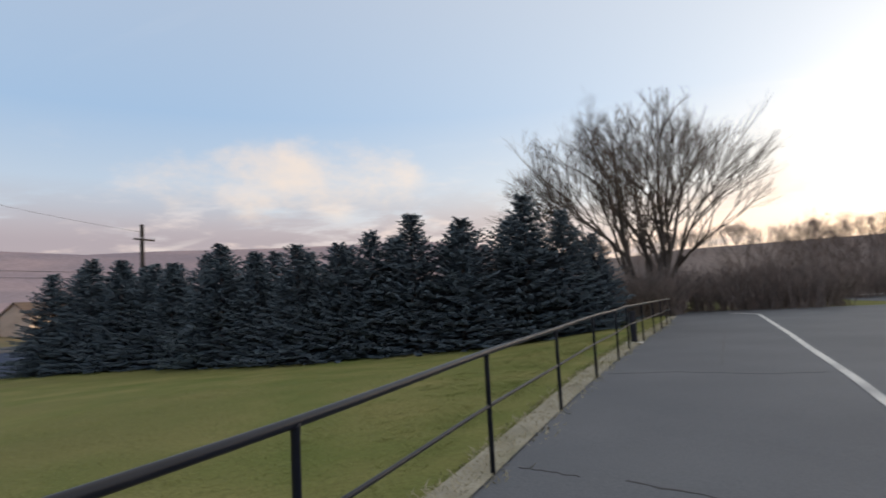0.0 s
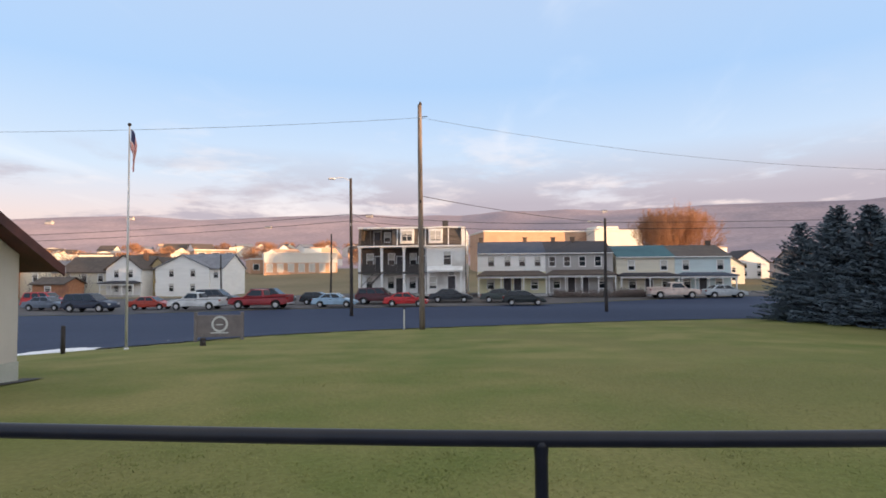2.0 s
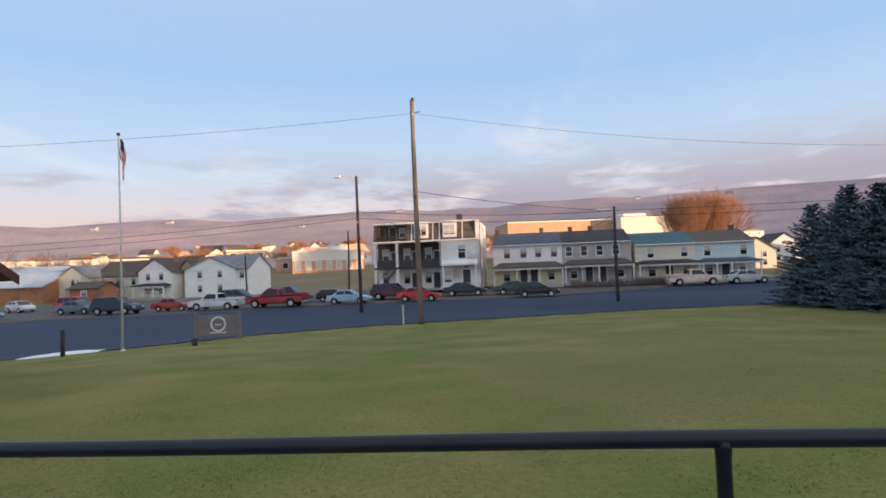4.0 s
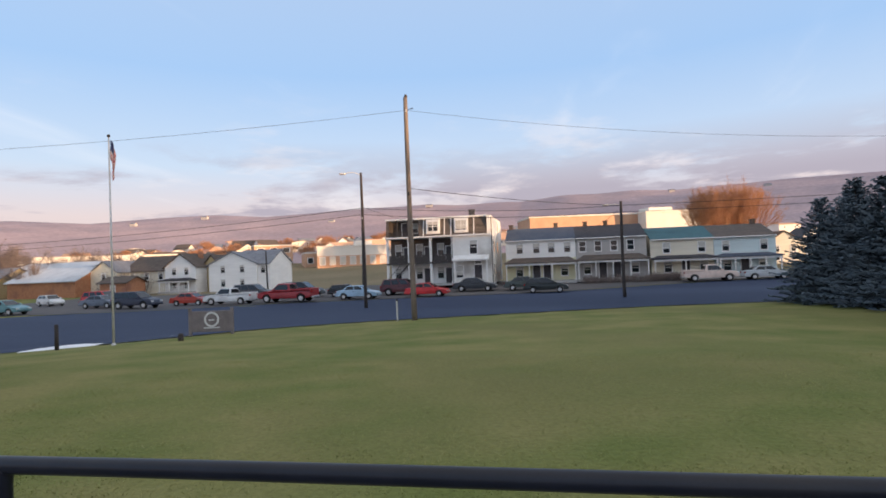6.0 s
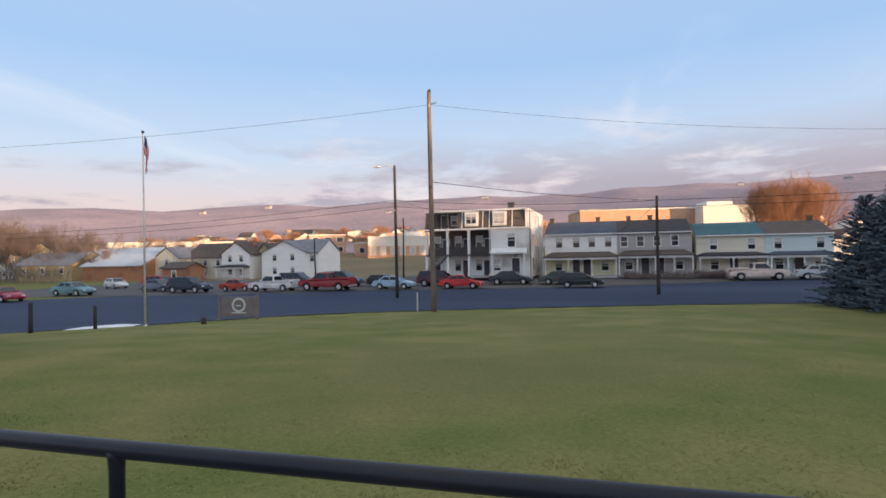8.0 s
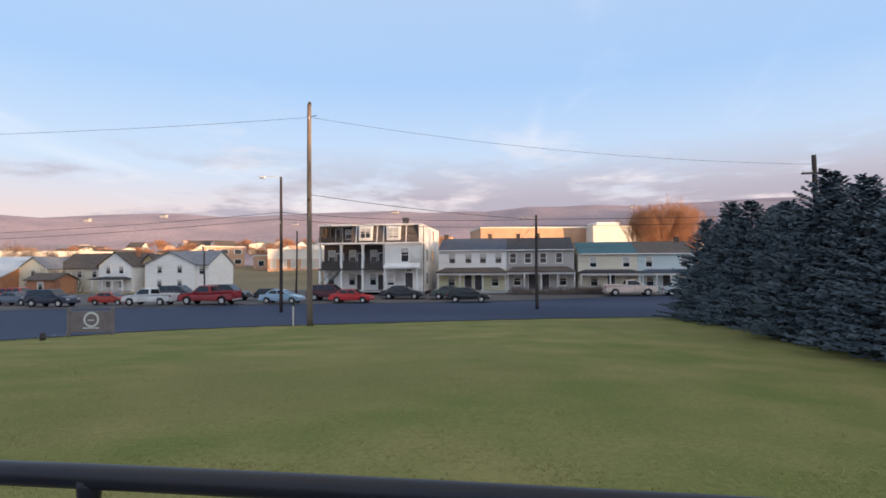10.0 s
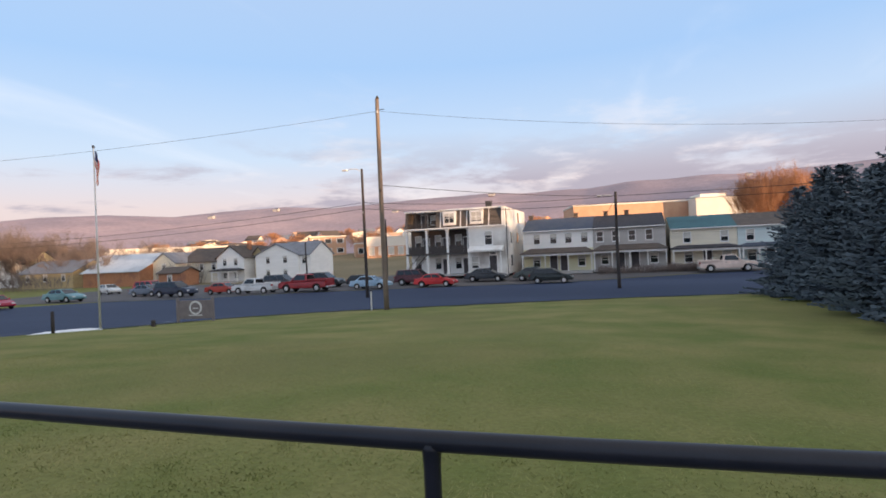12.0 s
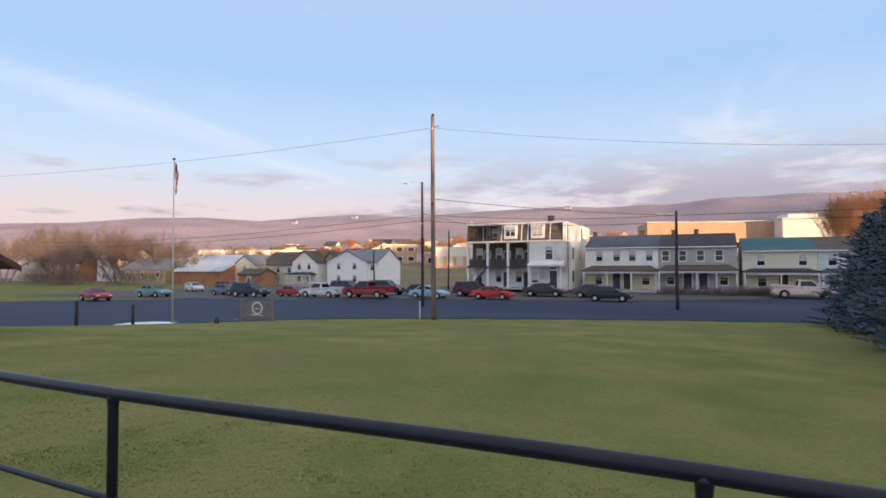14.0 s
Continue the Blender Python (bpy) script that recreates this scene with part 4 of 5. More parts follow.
M_dark_wood = surface("dark_painted_wood", (0.050, 0.045, 0.045), (0.085, 0.075, 0.072), 0.8, 0, 2, 20, 0.3)
# For lowered blinds, and for sun glare painted on the commercial building's panes.
M_blind_glare = surface("blind_and_glare", (0.50, 0.48, 0.44), (0.60, 0.57, 0.52), 0.8, 0, 2, 30, 0.1)
M_door = surface("dark_door_paint", (0.045, 0.040, 0.045), (0.07, 0.06, 0.065), 0.5, 0, 2, 20, 0.1)


def balusters(p, rows, x0, x1, z0, z1, w, material, label=""):
    """One slat for each y in rows, all on one mesh."""
    first = None
    for y in rows:
        if first is None:
            first = part("baluster", boxed(x0, x1, -w / 2, w / 2, z0, z1), material, p, label)
            o = first
        else:
            o = new("baluster", first.data)
            o.parent = p
            if label:
                o["label"] = label
        o.location = (0, y, 0)


def window(p, y, z, w, h, x=0.0, frame_mat=None, blind=0.0, double=False):
    """A sash window on a wall that faces +x; y and z are its centre."""
    frame_mat = frame_mat or M_trim_white
    bm = bmesh.new()
    t = 0.10
    for a in ((y - w / 2 - t, y - w / 2, z - h / 2 - t, z + h / 2 + t), (y + w / 2, y + w / 2 + t, z - h / 2 - t, z + h / 2 + t), (y - w / 2, y + w / 2, z + h / 2, z + h / 2 + t), (y - w / 2, y + w / 2, z - h / 2 - t, z - h / 2)):
        box(bm, x - 0.02, x + 0.07, *a)
    o = part("window", bm, frame_mat, p)
    part("pane", boxed(x - 0.02, x + 0.018, y - w / 2, y + w / 2, z - h / 2, z + h / 2), M_glass, o)
    bm = boxed(x + 0.0, x + 0.045, y - w / 2, y + w / 2, z - 0.03, z + 0.03)
    if double:
        box(bm, x, x + 0.05, y - 0.04, y + 0.04, z - h / 2, z - 0.03)
        box(bm, x, x + 0.05, y - 0.04, y + 0.04, z + 0.03, z + h / 2)
    part("sash", bm, frame_mat, o)
    part("sill", boxed(x, x + 0.13, y - w / 2 - t, y + w / 2 + t, z - h / 2 - t - 0.06, z - h / 2 - t - 0.003), frame_mat, o)
    if blind:
        part("blind", boxed(x + 0.012, x + 0.024, y - w / 2 + 0.02, y + w / 2 - 0.02, z + h / 2 - h * blind, z + h / 2 - 0.01), M_blind_glare, o, "pale lowered blind")


def door(p, y, z0, w, h, x=0.0, mat=None):
    o = part("door", boxed(x - 0.02, x + 0.04, y - w / 2, y + w / 2, z0, z0 + h), mat or M_door, p)
    bm = bmesh.new()
    for a in ((y - w / 2 - 0.1, y - w / 2, z0, z0 + h + 0.1), (y + w / 2, y + w / 2 + 0.1, z0, z0 + h + 0.1), (y - w / 2, y + w / 2, z0 + h, z0 + h + 0.1)):
        box(bm, x - 0.02, x + 0.06, *a)
    part("door_frame", bm, M_trim_white, o)
    bm = bmesh.new()
    bmesh.ops.create_icosphere(bm, subdivisions=1, radius=0.04, matrix=Matrix.Translation((x + 0.07, y + w / 2 - 0.1, z0 + h * 0.48)))
    part("door_knob", bm, M_rim, o)


def gable_roof(p, y0, y1, x_front, x_back, z_eave, z_ridge, mat, over=0.35, name="roof"):
    """Ridge along y."""
    xm = (x_front + x_back) / 2
    s = (z_ridge - z_eave) / (x_front - xm)
    a = (x_front + over, z_eave - s * over)
    b = (x_back - over, z_eave - s * over)
    out = [a, (xm, z_ridge), b, (b[0], b[1] + 0.14), (xm, z_ridge + 0.16), (a[0], a[1] + 0.14)]
    return part(name, prism(bmesh.new(), out, "y", y0 - 0.02, y1 + 0.02), mat, p)


def gable_wall(p, y0, y1, x_front, x_back, z0, z_eave, z_ridge, mat, name="wall"):
    xm = (x_front + x_back) / 2
    return part(name, prism(bmesh.new(), [(x_front, z0), (x_front, z_eave), (xm, z_ridge - 0.01), (x_back, z_eave), (x_back, z0)], "y", y0, y1), mat, p)


def chimney(p, x, y, z0, z1, w=0.7, mat=None):
    o = part("chimney", boxed(x - w / 2, x + w / 2, y - w / 2, y + w / 2, z0, z1), mat or M_dark_wood, p)
    part("chimney_cap", boxed(x - w / 2 - 0.07, x + w / 2 + 0.07, y - w / 2 - 0.07, y + w / 2 + 0.07, z1, z1 + 0.12), mat or M_dark_wood, o)


def porch(p, y0, y1, z_wall, z_front, depth, ncol, roof_mat, z_floor=0.35, rail=False, hip=True, col=0.13, floor_mat=None):
    """A one-storey porch before a wall at x = 0."""
    inset = 0.9 if hip else 0.0
    bm = bmesh.new()
    lo = [(0.0, y0 - 0.15, z_front - 0.02), (depth + 0.2, y0 - 0.15, z_front - 0.02), (depth + 0.2, y1 + 0.15, z_front - 0.02), (0.0, y1 + 0.15, z_front - 0.02)]
    up = [(0.0, y0 - 0.15, z_front + 0.12), (depth + 0.2, y0 - 0.15, z_front + 0.12), (depth + 0.2, y1 + 0.15, z_front + 0.12), (0.0, y1 + 0.15, z_front + 0.12)]
    tp = [(0.0, y0 + inset, z_wall), (0.0, y1 - inset, z_wall)]
    L_, U, T = [bm.verts.new(v) for v in lo], [bm.verts.new(v) for v in up], [bm.verts.new(v) for v in tp]
    bm.faces.new(L_[::-1])
    for k in range(4):
        j = (k + 1) % 4
        bm.faces.new((L_[k], L_[j], U[j], U[k]))
    bm.faces.new((U[1], U[2], T[1], T[0]))
    bm.faces.new((U[0], U[1], T[0]))
    bm.faces.new((U[2], U[3], T[1]))
    bm.faces.new((U[3], U[0], T[0], T[1]))
    part("porch_roof", bm, roof_mat, p)
    part("porch_beam", boxed(depth - 0.12, depth + 0.04, y0, y1, z_front - 0.28, z_front - 0.024), M_trim_white, p)
    part("porch_floor", boxed(0.0, depth + 0.15, y0, y1, 0.0, z_floor), floor_mat or M_grey, p)
    for k in range(ncol):
        y = y0 + 0.12 + (y1 - y0 - 0.24) * k / (ncol - 1)
        bm = boxed(depth - 0.04 - col, depth - 0.04 + 0.02, y - col / 2, y + col / 2, z_floor, z_front - 0.28)
        box(bm, depth - 0.07 - col, depth + 0.01, y - col / 2 - 0.05, y + col / 2 + 0.05, z_floor + 0.004, z_floor + 0.15)
        box(bm, depth - 0.07 - col, depth + 0.01, y - col / 2 - 0.05, y + col / 2 + 0.05, z_front - 0.42, z_front - 0.285)
        part("porch_column", bm, M_trim_white, p)
    if rail:
        part("porch_rail", boxed(depth - 0.14, depth - 0.07, y0, y1, z_floor + 0.82, z_floor + 0.90), M_trim_white, p)
        n = int((y1 - y0) / 0.32)
        balusters(p, [y0 + (y1 - y0) * (k + 0.5) / n for k in range(n)], depth - 0.12, depth - 0.09, z_floor, z_floor + 0.82, 0.05, M_trim_white)


def balcony_house():
    """Three storeys: two-storey galleries and a brown mansard."""
    p = thing("house", pose(-62.45, -8.8, -1.15), "white three-storey house with brown mansard roof and balconies", "house")
    p.scale = (0.87, 0.87, 0.87)
    W0, W1, XR = -7.2, 7.2, 2.1
    part("wall", boxed(-16, 0, XR, W1, 0, 6.75), M_peel, p, "peeling white stucco wall")
    part("back_wall", boxed(-16, -2.2, W0, XR - 0.003, 0, 6.75), M_white, p)
    # mansard with a sloping front
    bm = prism(bmesh.new(), [(0.12, 6.75), (-0.42, 9.05), (-16, 9.05), (-16, 6.75)], "y", -2.6, W1 - 0.45)
    part("mansard_roof", bm, M_shingle, p)
    bm = prism(bmesh.new(), [(-2.2, 6.75), (-2.3, 9.05), (-16, 9.05), (-16, 6.75)], "y", W0, -2.6)
    part("mansard_roof", bm, M_shingle, p)
    part("mansard_end", prism(bmesh.new(), [(0.12, 6.75), (-0.42, 9.05), (-2.3, 9.05), (-2.3, 6.75)], "y", W0, W0 + 0.35), M_shingle, p)
    part("end_wall", boxed(-16, 0.05, W1 - 0.446, W1, 6.753, 9.2), M_peel, p)
    part("cornice", boxed(-16.1, -0.2, W0 - 0.12, W1 - 0.45, 9.05, 9.28, bevel=0.03), M_trim_white, p)
    part("eaves_band", boxed(-2.4, 0.28, W0 - 0.12, W1 + 0.05, 6.52, 6.745, bevel=0.03), M_trim_white, p)
    # top balcony
    part("balcony_rail", boxed(-0.10, 0.0, W0 + 0.35, -2.6, 7.35, 7.45), M_dark_wood, p)
    balusters(p, [W0 + 0.48 + k * 0.215 for k in range(20)], -0.08, -0.03, 6.75, 7.35, 0.06, M_dark_wood)
    for y in (-5.6, -4.1):
        part("balcony_post", boxed(-0.14, 0.0, y - 0.07, y + 0.07, 6.75, 9.05), M_dark_wood, p)
    window(p, -3.6, 8.0, 0.8, 1.2, x=-2.2, blind=0.5)
    door(p, -5.0, 6.75, 0.9, 2.0, x=-2.2)
    for y, bl in ((-0.55, 0.35), (3.3, 0.9)):
        part("dormer", boxed(-1.2, 0.16, y - 0.95, y + 0.95, 7.0, 8.95), M_trim_white, p)
        window(p, y, 8.0, 1.35, 1.25, x=0.17, blind=bl, double=True)
    for y in (-1.9, 1.0, 1.9, 5.0):
        part("mansard_trim", prism(bmesh.new(), [(0.16, 6.76), (0.02, 6.76), (-0.52, 9.04), (-0.36, 9.04)], "y", y - 0.06, y + 0.06), M_trim_white, p)
    # galleries
    part("gallery_floor", boxed(-2.2, 0.1, W0, XR, 3.0, 3.22), M_dark_wood, p)
    part("ground_slab", boxed(-2.2, 0.3, W0, XR, 0, 0.25), M_grey, p)
    for k in range(4):
        y = W0 + 0.15 + k * 3.02
        bm = boxed(-0.30, 0.02, y - 0.16, y + 0.16, 0.25, 6.52)
        box(bm, -0.36, 0.08, y - 0.22, y + 0.22, 6.30, 6.515)
        box(bm, -0.36, 0.08, y - 0.22, y + 0.22, 0.254, 0.5)
        part("gallery_column", bm, M_trim_white, p)
    for k in range(3):
        y = W0 + 0.35 + k * 3.02
        part("gallery_rail", boxed(-0.18, -0.08, y, y + 2.66, 4.12, 4.22), M_dark_wood, p)
        balusters(p, [y + 0.13 + j * 0.205 for j in range(13)], -0.16, -0.10, 3.22, 4.12, 0.175, M_dark_wood, "dark balcony slat")
        window(p, y + 0.8, 4.95, 0.8, 1.5, x=-2.165, blind=0.6)
        door(p, y + 2.0, 3.23, 0.9, 2.1, x=-2.165)
        window(p, y + 0.7, 1.7, 0.8, 1.5, x=-2.2, blind=0.4)
        door(p, y + 1.9, 0.25, 0.95, 2.1, x=-2.2, mat=M_door if k else M_trim_white)
    # stair up to the first gallery
    bm = bmesh.new()
    for k in range(13):
        box(bm, -0.9, 0.0, W0 + 0.35 + k * 0.21, W0 + 0.6 + k * 0.21, 0.25 + k * 0.215, 0.30 + k * 0.215)
    prism(bm, [(W0 + 0.3, 0.25), (W0 + 0.55, 0.25), (W0 + 3.2, 3.0), (W0 + 2.95, 3.0)], "x", 0.0, 0.06)
    prism(bm, [(W0 + 0.3, 1.15), (W0 + 0.3, 1.25), (W0 + 2.95, 4.0), (W0 + 2.95, 3.9)], "x", 0.0, 0.06)
    part("outside_stair", bm, M_dark_wood, p, "dark wooden outside stair")
    part("upper_back_wall", boxed(-2.2, -2.17, W0 + 0.02, XR - 0.02, 3.225, 6.51), M_brown_roof, p, "dark brown upper gallery wall")
    # the right-hand bay
    window(p, 4.85, 5.0, 0.95, 1.75, blind=0.3)
    window(p, 2.9, 1.75, 0.9, 1.5, blind=0.8)
    door(p, 5.4, 0.3, 1.0, 2.3)
    window(p, 5.4, 2.95, 0.8, 0.3)
    part("canopy", boxed(0.0, 1.5, XR + 0.1, W1 - 0.3, 3.18, 3.42, bevel=0.02), M_trim_white, p)
    part("canopy_roof", prism(bmesh.new(), [(0.0, 3.42), (1.5, 3.42), (0.0, 3.95)], "y", XR + 0.1, W1 - 0.3), M_trim_white, p)
    part("porch_floor", boxed(0.0, 1.5, XR + 0.1, W1 - 0.3, 0, 0.25), M_grey, p)
    for y in (XR + 0.3, W1 - 0.5):
        part("porch_column", boxed(1.25, 1.43, y - 0.09, y + 0.09, 0.25, 3.18), M_trim_white, p)
    chimney(p, -3.0, 4.4, 9.28, 10.15, 0.75)
    # openings in the end wall
    for x, z in ((-4, 5.0), (-9, 5.0), (-4, 1.8), (-10, 8.0)):
        part("side_window", boxed(x - 0.45, x + 0.45, W1 - 0.02, W1 + 0.03, z - 0.75, z + 0.75), M_glass, p)
    part("drainpipe", tube(bmesh.new(), (-0.6, W1 + 0.07, 0), (-0.6, W1 + 0.07, 9.0), 0.05), M_dark_wood, p)
    part("drainpipe", tube(bmesh.new(), (0.06, XR - 0.1, 0.3), (0.06, XR - 0.1, 6.5), 0.045), M_dark_wood, p)


def row_house(at, y0, y1, xf, zb, eave, ridge, wall, lower, roof, wins, win_mat, label, porch_roof, rail, ncol, deep=10.0, blind=0.4, chim=(), porch_z=(3.45, 2.72), low_wins=(), door_y=()):
    """y0, y1 and the openings are in the row's own measure; at is where the house's middle stands."""
    yc = (y0 + y1) / 2
    p = thing("row_house", pose(xf, at, zb), label, "house", "row of double houses")
    p.scale = (0.885, 0.885, 0.885)
    a, b = y0 - yc, y1 - yc
    gable_wall(p, a + 0.003, b - 0.003, 0, -deep, 0, eave, ridge, wall)
    gable_roof(p, a, b, 0, -deep, eave, ridge, roof)
    part("gutter", tube(bmesh.new(), (0.38, a, eave - 0.08), (0.38, b, eave - 0.08), 0.07, n=8), M_trim_white, p)
    part("lower_front", boxed(0.0, 0.03, a + 0.02, b - 0.02, 0.35, porch_z[0] - 0.15), lower, p)
    for y in wins:
        window(p, y - yc, eave - 1.15, 0.78, 1.25, frame_mat=win_mat, blind=blind)
    for y in low_wins:
        window(p, y - yc, 1.55, 0.85, 1.2, x=0.03, frame_mat=win_mat, blind=0.3)
    for y in door_y:
        door(p, y - yc, 0.36, 0.95, 2.05, x=0.03)
    porch(p, a + 0.05, b - 0.05, porch_z[0], porch_z[1], 2.1, ncol, porch_roof, rail=rail)
    for x, y in chim:
        chimney(p, x, y - yc, ridge - 0.5, ridge + 0.65, 0.55, M_brown_roof)
    return p


balcony_house()
row_house(2.98, -2.4, 6.95, -66.3, -1.37, 5.85, 7.55, M_white, M_yellow, M_slate, (-0.5, 1.75, 3.75, 5.85), M_trim_white, "white double house with blue-grey roof and yellow porch front", M_brown_roof, False, 4, chim=((-5, -1.9), (-5, 4.5)), low_wins=(-0.6, 5.4), door_y=(1.7, 3.1))
row_house(11.14, 7.0, 16.0, -66.3, -1.30, 5.75, 7.45, M_grey, M_grey, M_dark_roof, (7.85, 9.85, 11.9, 14.0), M_trim_white, "grey double house with dark roof and white window frames", M_brown_roof, False, 5, chim=((-5, 8.6), (-5, 11.4)), blind=0.0, low_wins=(8.4, 14.5), door_y=(10.4, 12.2))
row_house(19.03, 16.9, 24.65, -66.65, -1.41, 5.25, 6.85, M_cream, M_cream, M_teal_roof, (18.9, 23.2), M_trim_white, "cream double house with a teal roof and dark porch", M_dark_roof, False, 3, porch_z=(3.1, 2.65), blind=0.6, low_wins=(19.0, 23.4), door_y=(21.2,))
row_house(25.73, 24.7, 32.0, -66.65, -1.43, 5.25, 6.85, M_aqua, M_aqua, M_brown_roof, (26.1, 30.6), M_trim_white, "pale aqua double house with a weathered brown roof", M_slate, False, 5, porch_z=(3.1, 2.65), chim=((-5, 31.0),), low_wins=(26.2, 30.4), door_y=(28.3,))


def side_house(x, y, z, w, d, eave, ridge, wall, roof, label, wins=2, turn=0.0, low=True, name="house", size=1.0):
    """A plain gabled house whose gable end faces the street."""
    p = thing(name, pose(x, y, z, 0, 0, turn), label, "house", "houses across the street")
    p.scale = (size, size, size)
    part("wall", prism(bmesh.new(), [(-w / 2, 0), (-w / 2, eave), (0, ridge - 0.02), (w / 2, eave), (w / 2, 0)], "x", -d, 0), wall, p)
    s = (ridge - eave) / (w / 2)
    o = 0.35
    part("roof", prism(bmesh.new(), [(-w / 2 - o, eave - s * o), (0, ridge), (w / 2 + o, eave - s * o), (w / 2 + o, eave - s * o + 0.15), (0, ridge + 0.17), (-w / 2 - o, eave - s * o + 0.15)], "x", -d - 0.25, 0.25), roof, p)
    for k in range(wins):
        yy = (k + 0.5) * w / wins - w / 2
        window(p, yy * 0.8, eave - 0.75, 0.7, 1.1, blind=0.3)
        if low and eave > 3.5:
            window(p, yy * 0.8, 1.4, 0.7, 1.1, blind=0.3)
    return p


def long_house(x, y, z, w, d, eave, ridge, wall, roof, label, wins=3, turn=0.0, porch_at=None, name="house", group="houses across the street", size=1.0):
    """A plain house with its ridge along the street."""
    p = thing(name, pose(x, y, z, 0, 0, turn), label, "house", group)
    p.scale = (size, size, size)
    gable_wall(p, -w / 2, w / 2, 0, -d, 0, eave, ridge, wall)
    gable_roof(p, -w / 2 - 0.3, w / 2 + 0.3, 0, -d, eave, ridge, roof)
    for k in range(wins):
        yy = (k + 0.5) * w / wins - w / 2
        window(p, yy, eave - 0.95, 0.75, 1.15, blind=0.3)
    if porch_at:
        porch(p, -w / 2 + 0.1, w / 2 - 0.1, porch_at + 0.5, porch_at, 1.8, 3, M_dark_roof)
    return p


Z0 = -2.1
gabled = side_house(-85.4, -49.6, Z0, 8.4, 9.0, 4.35, 6.25, M_white, M_grey_roof, "white house with a front gable and grey roof", 2, size=1.08)
gable_wall(gabled, 2.0, 6.2, -0.4, -8.0, 0, 4.35, 6.4, M_white, "wing_wall")
gable_roof(gabled, -0.5, 6.4, -0.4, -8.0, 4.35, 6.45, M_grey_roof, name="wing_roof")
window(gabled, 5.1, 3.4, 0.7, 1.1, x=-0.4, blind=0.3)
white_house = side_house(-84.9, -59.3, Z0, 5.6, 9.0, 4.3, 6.3, M_white, M_brown_roof, "white house with a brown roof and small porch", 2, size=1.08)
porch(white_house, -2.7, 2.7, 2.5, 2.1, 1.8, 4, M_dark_roof, rail=True)
chimney(white_house, -4.0, 1.0, 5.6, 7.1, 0.6, M_brick)
side_house(-88.1, -55.4, Z0, 3.4, 8.0, 4.2, 6.0, M_tan, M_brown_roof, "narrow tan house under a brown roof", 1, size=1.08)
long_house(-86.5, -67.3, Z0, 8.0, 7.5, 3.9, 6.2, M_cream, M_brown_roof, "cream house with a brown roof", 3, size=1.08)
side_house(-83.3, -73.3, Z0, 5.0, 7.0, 3.9, 5.6, M_cream, M_grey_roof, "cream house with a pale grey roof", 1, size=1.08)
long_house(-80.0, -83.0, Z0, 13.0, 9.0, 2.7, 4.7, M_brick, M_pale_roof, "low orange-brick garage with a pale roof", 0, name="garage", size=1.08)
long_house(-88.7, -91.1, Z0, 16.0, 9.0, 4.4, 5.9, M_white, M_pale_roof, "long white shed with a pale metal roof", 4, name="shed", size=1.08)
long_house(-82.2, -103.0, Z0, 14.0, 9.0, 3.0, 5.2, M_tan, M_grey_roof, "low tan building with a grey roof", 3, size=1.08)
side_house(-90.8, -114.8, Z0, 9.0, 9.0, 5.2, 7.6, M_yellow, M_brown_roof, "pale yellow house with a brown gable roof", 2, size=1.08)
side_house(-90.8, -127.8, Z0, 9.0, 9.0, 5.2, 8.0, M_white, M_dark_roof, "white house with a dark gable roof", 2, size=1.08)
long_house(-88.7, -141.8, Z0, 12.0, 9.0, 4.6, 7.2, M_brick, M_brown_roof, "brick house with a brown roof", 3, size=1.08)
side_house(-86.5, -158.0, Z0, 10.0, 9.0, 5.2, 8.0, M_grey, M_dark_roof, "grey house with a dark gable roof", 2, size=1.08)
side_house(-104, 44.0, -1.2, 6.5, 9.0, 3.6, 5.8, M_cream, M_brown_roof, "cream house with a brown gable beyond the row", 2)
side_house(-118, 55.0, -0.6, 7.0, 9.0, 3.8, 6.2, M_white, M_dark_roof, "white house with a dark gable beyond the row", 2)
long_house(-104, 62.0, -1.2, 10.0, 9.0, 4.2, 6.4, M_grey, M_brown_roof, "grey house with a brown roof beyond the row", 3)

long_house(-76.8, -65.7, Z0, 4.6, 4.0, 2.2, 3.0, M_brick, M_brown_roof, "small brick outbuilding beside the cream house", 1, name="shed", size=1.08)

# ---- the sunlit town behind ----
M_far_white = surface("far_white_wall", (0.74, 0.69, 0.61), (0.80, 0.75, 0.68), 0.8, 0, 0.3, 6, 0.1, (0.62, 0.57, 0.52))
M_far_brick = surface("far_brick_wall", (0.56, 0.33, 0.21), (0.62, 0.38, 0.25), 0.85, 0, 0.4, 6, 0.2, (0.46, 0.26, 0.17))


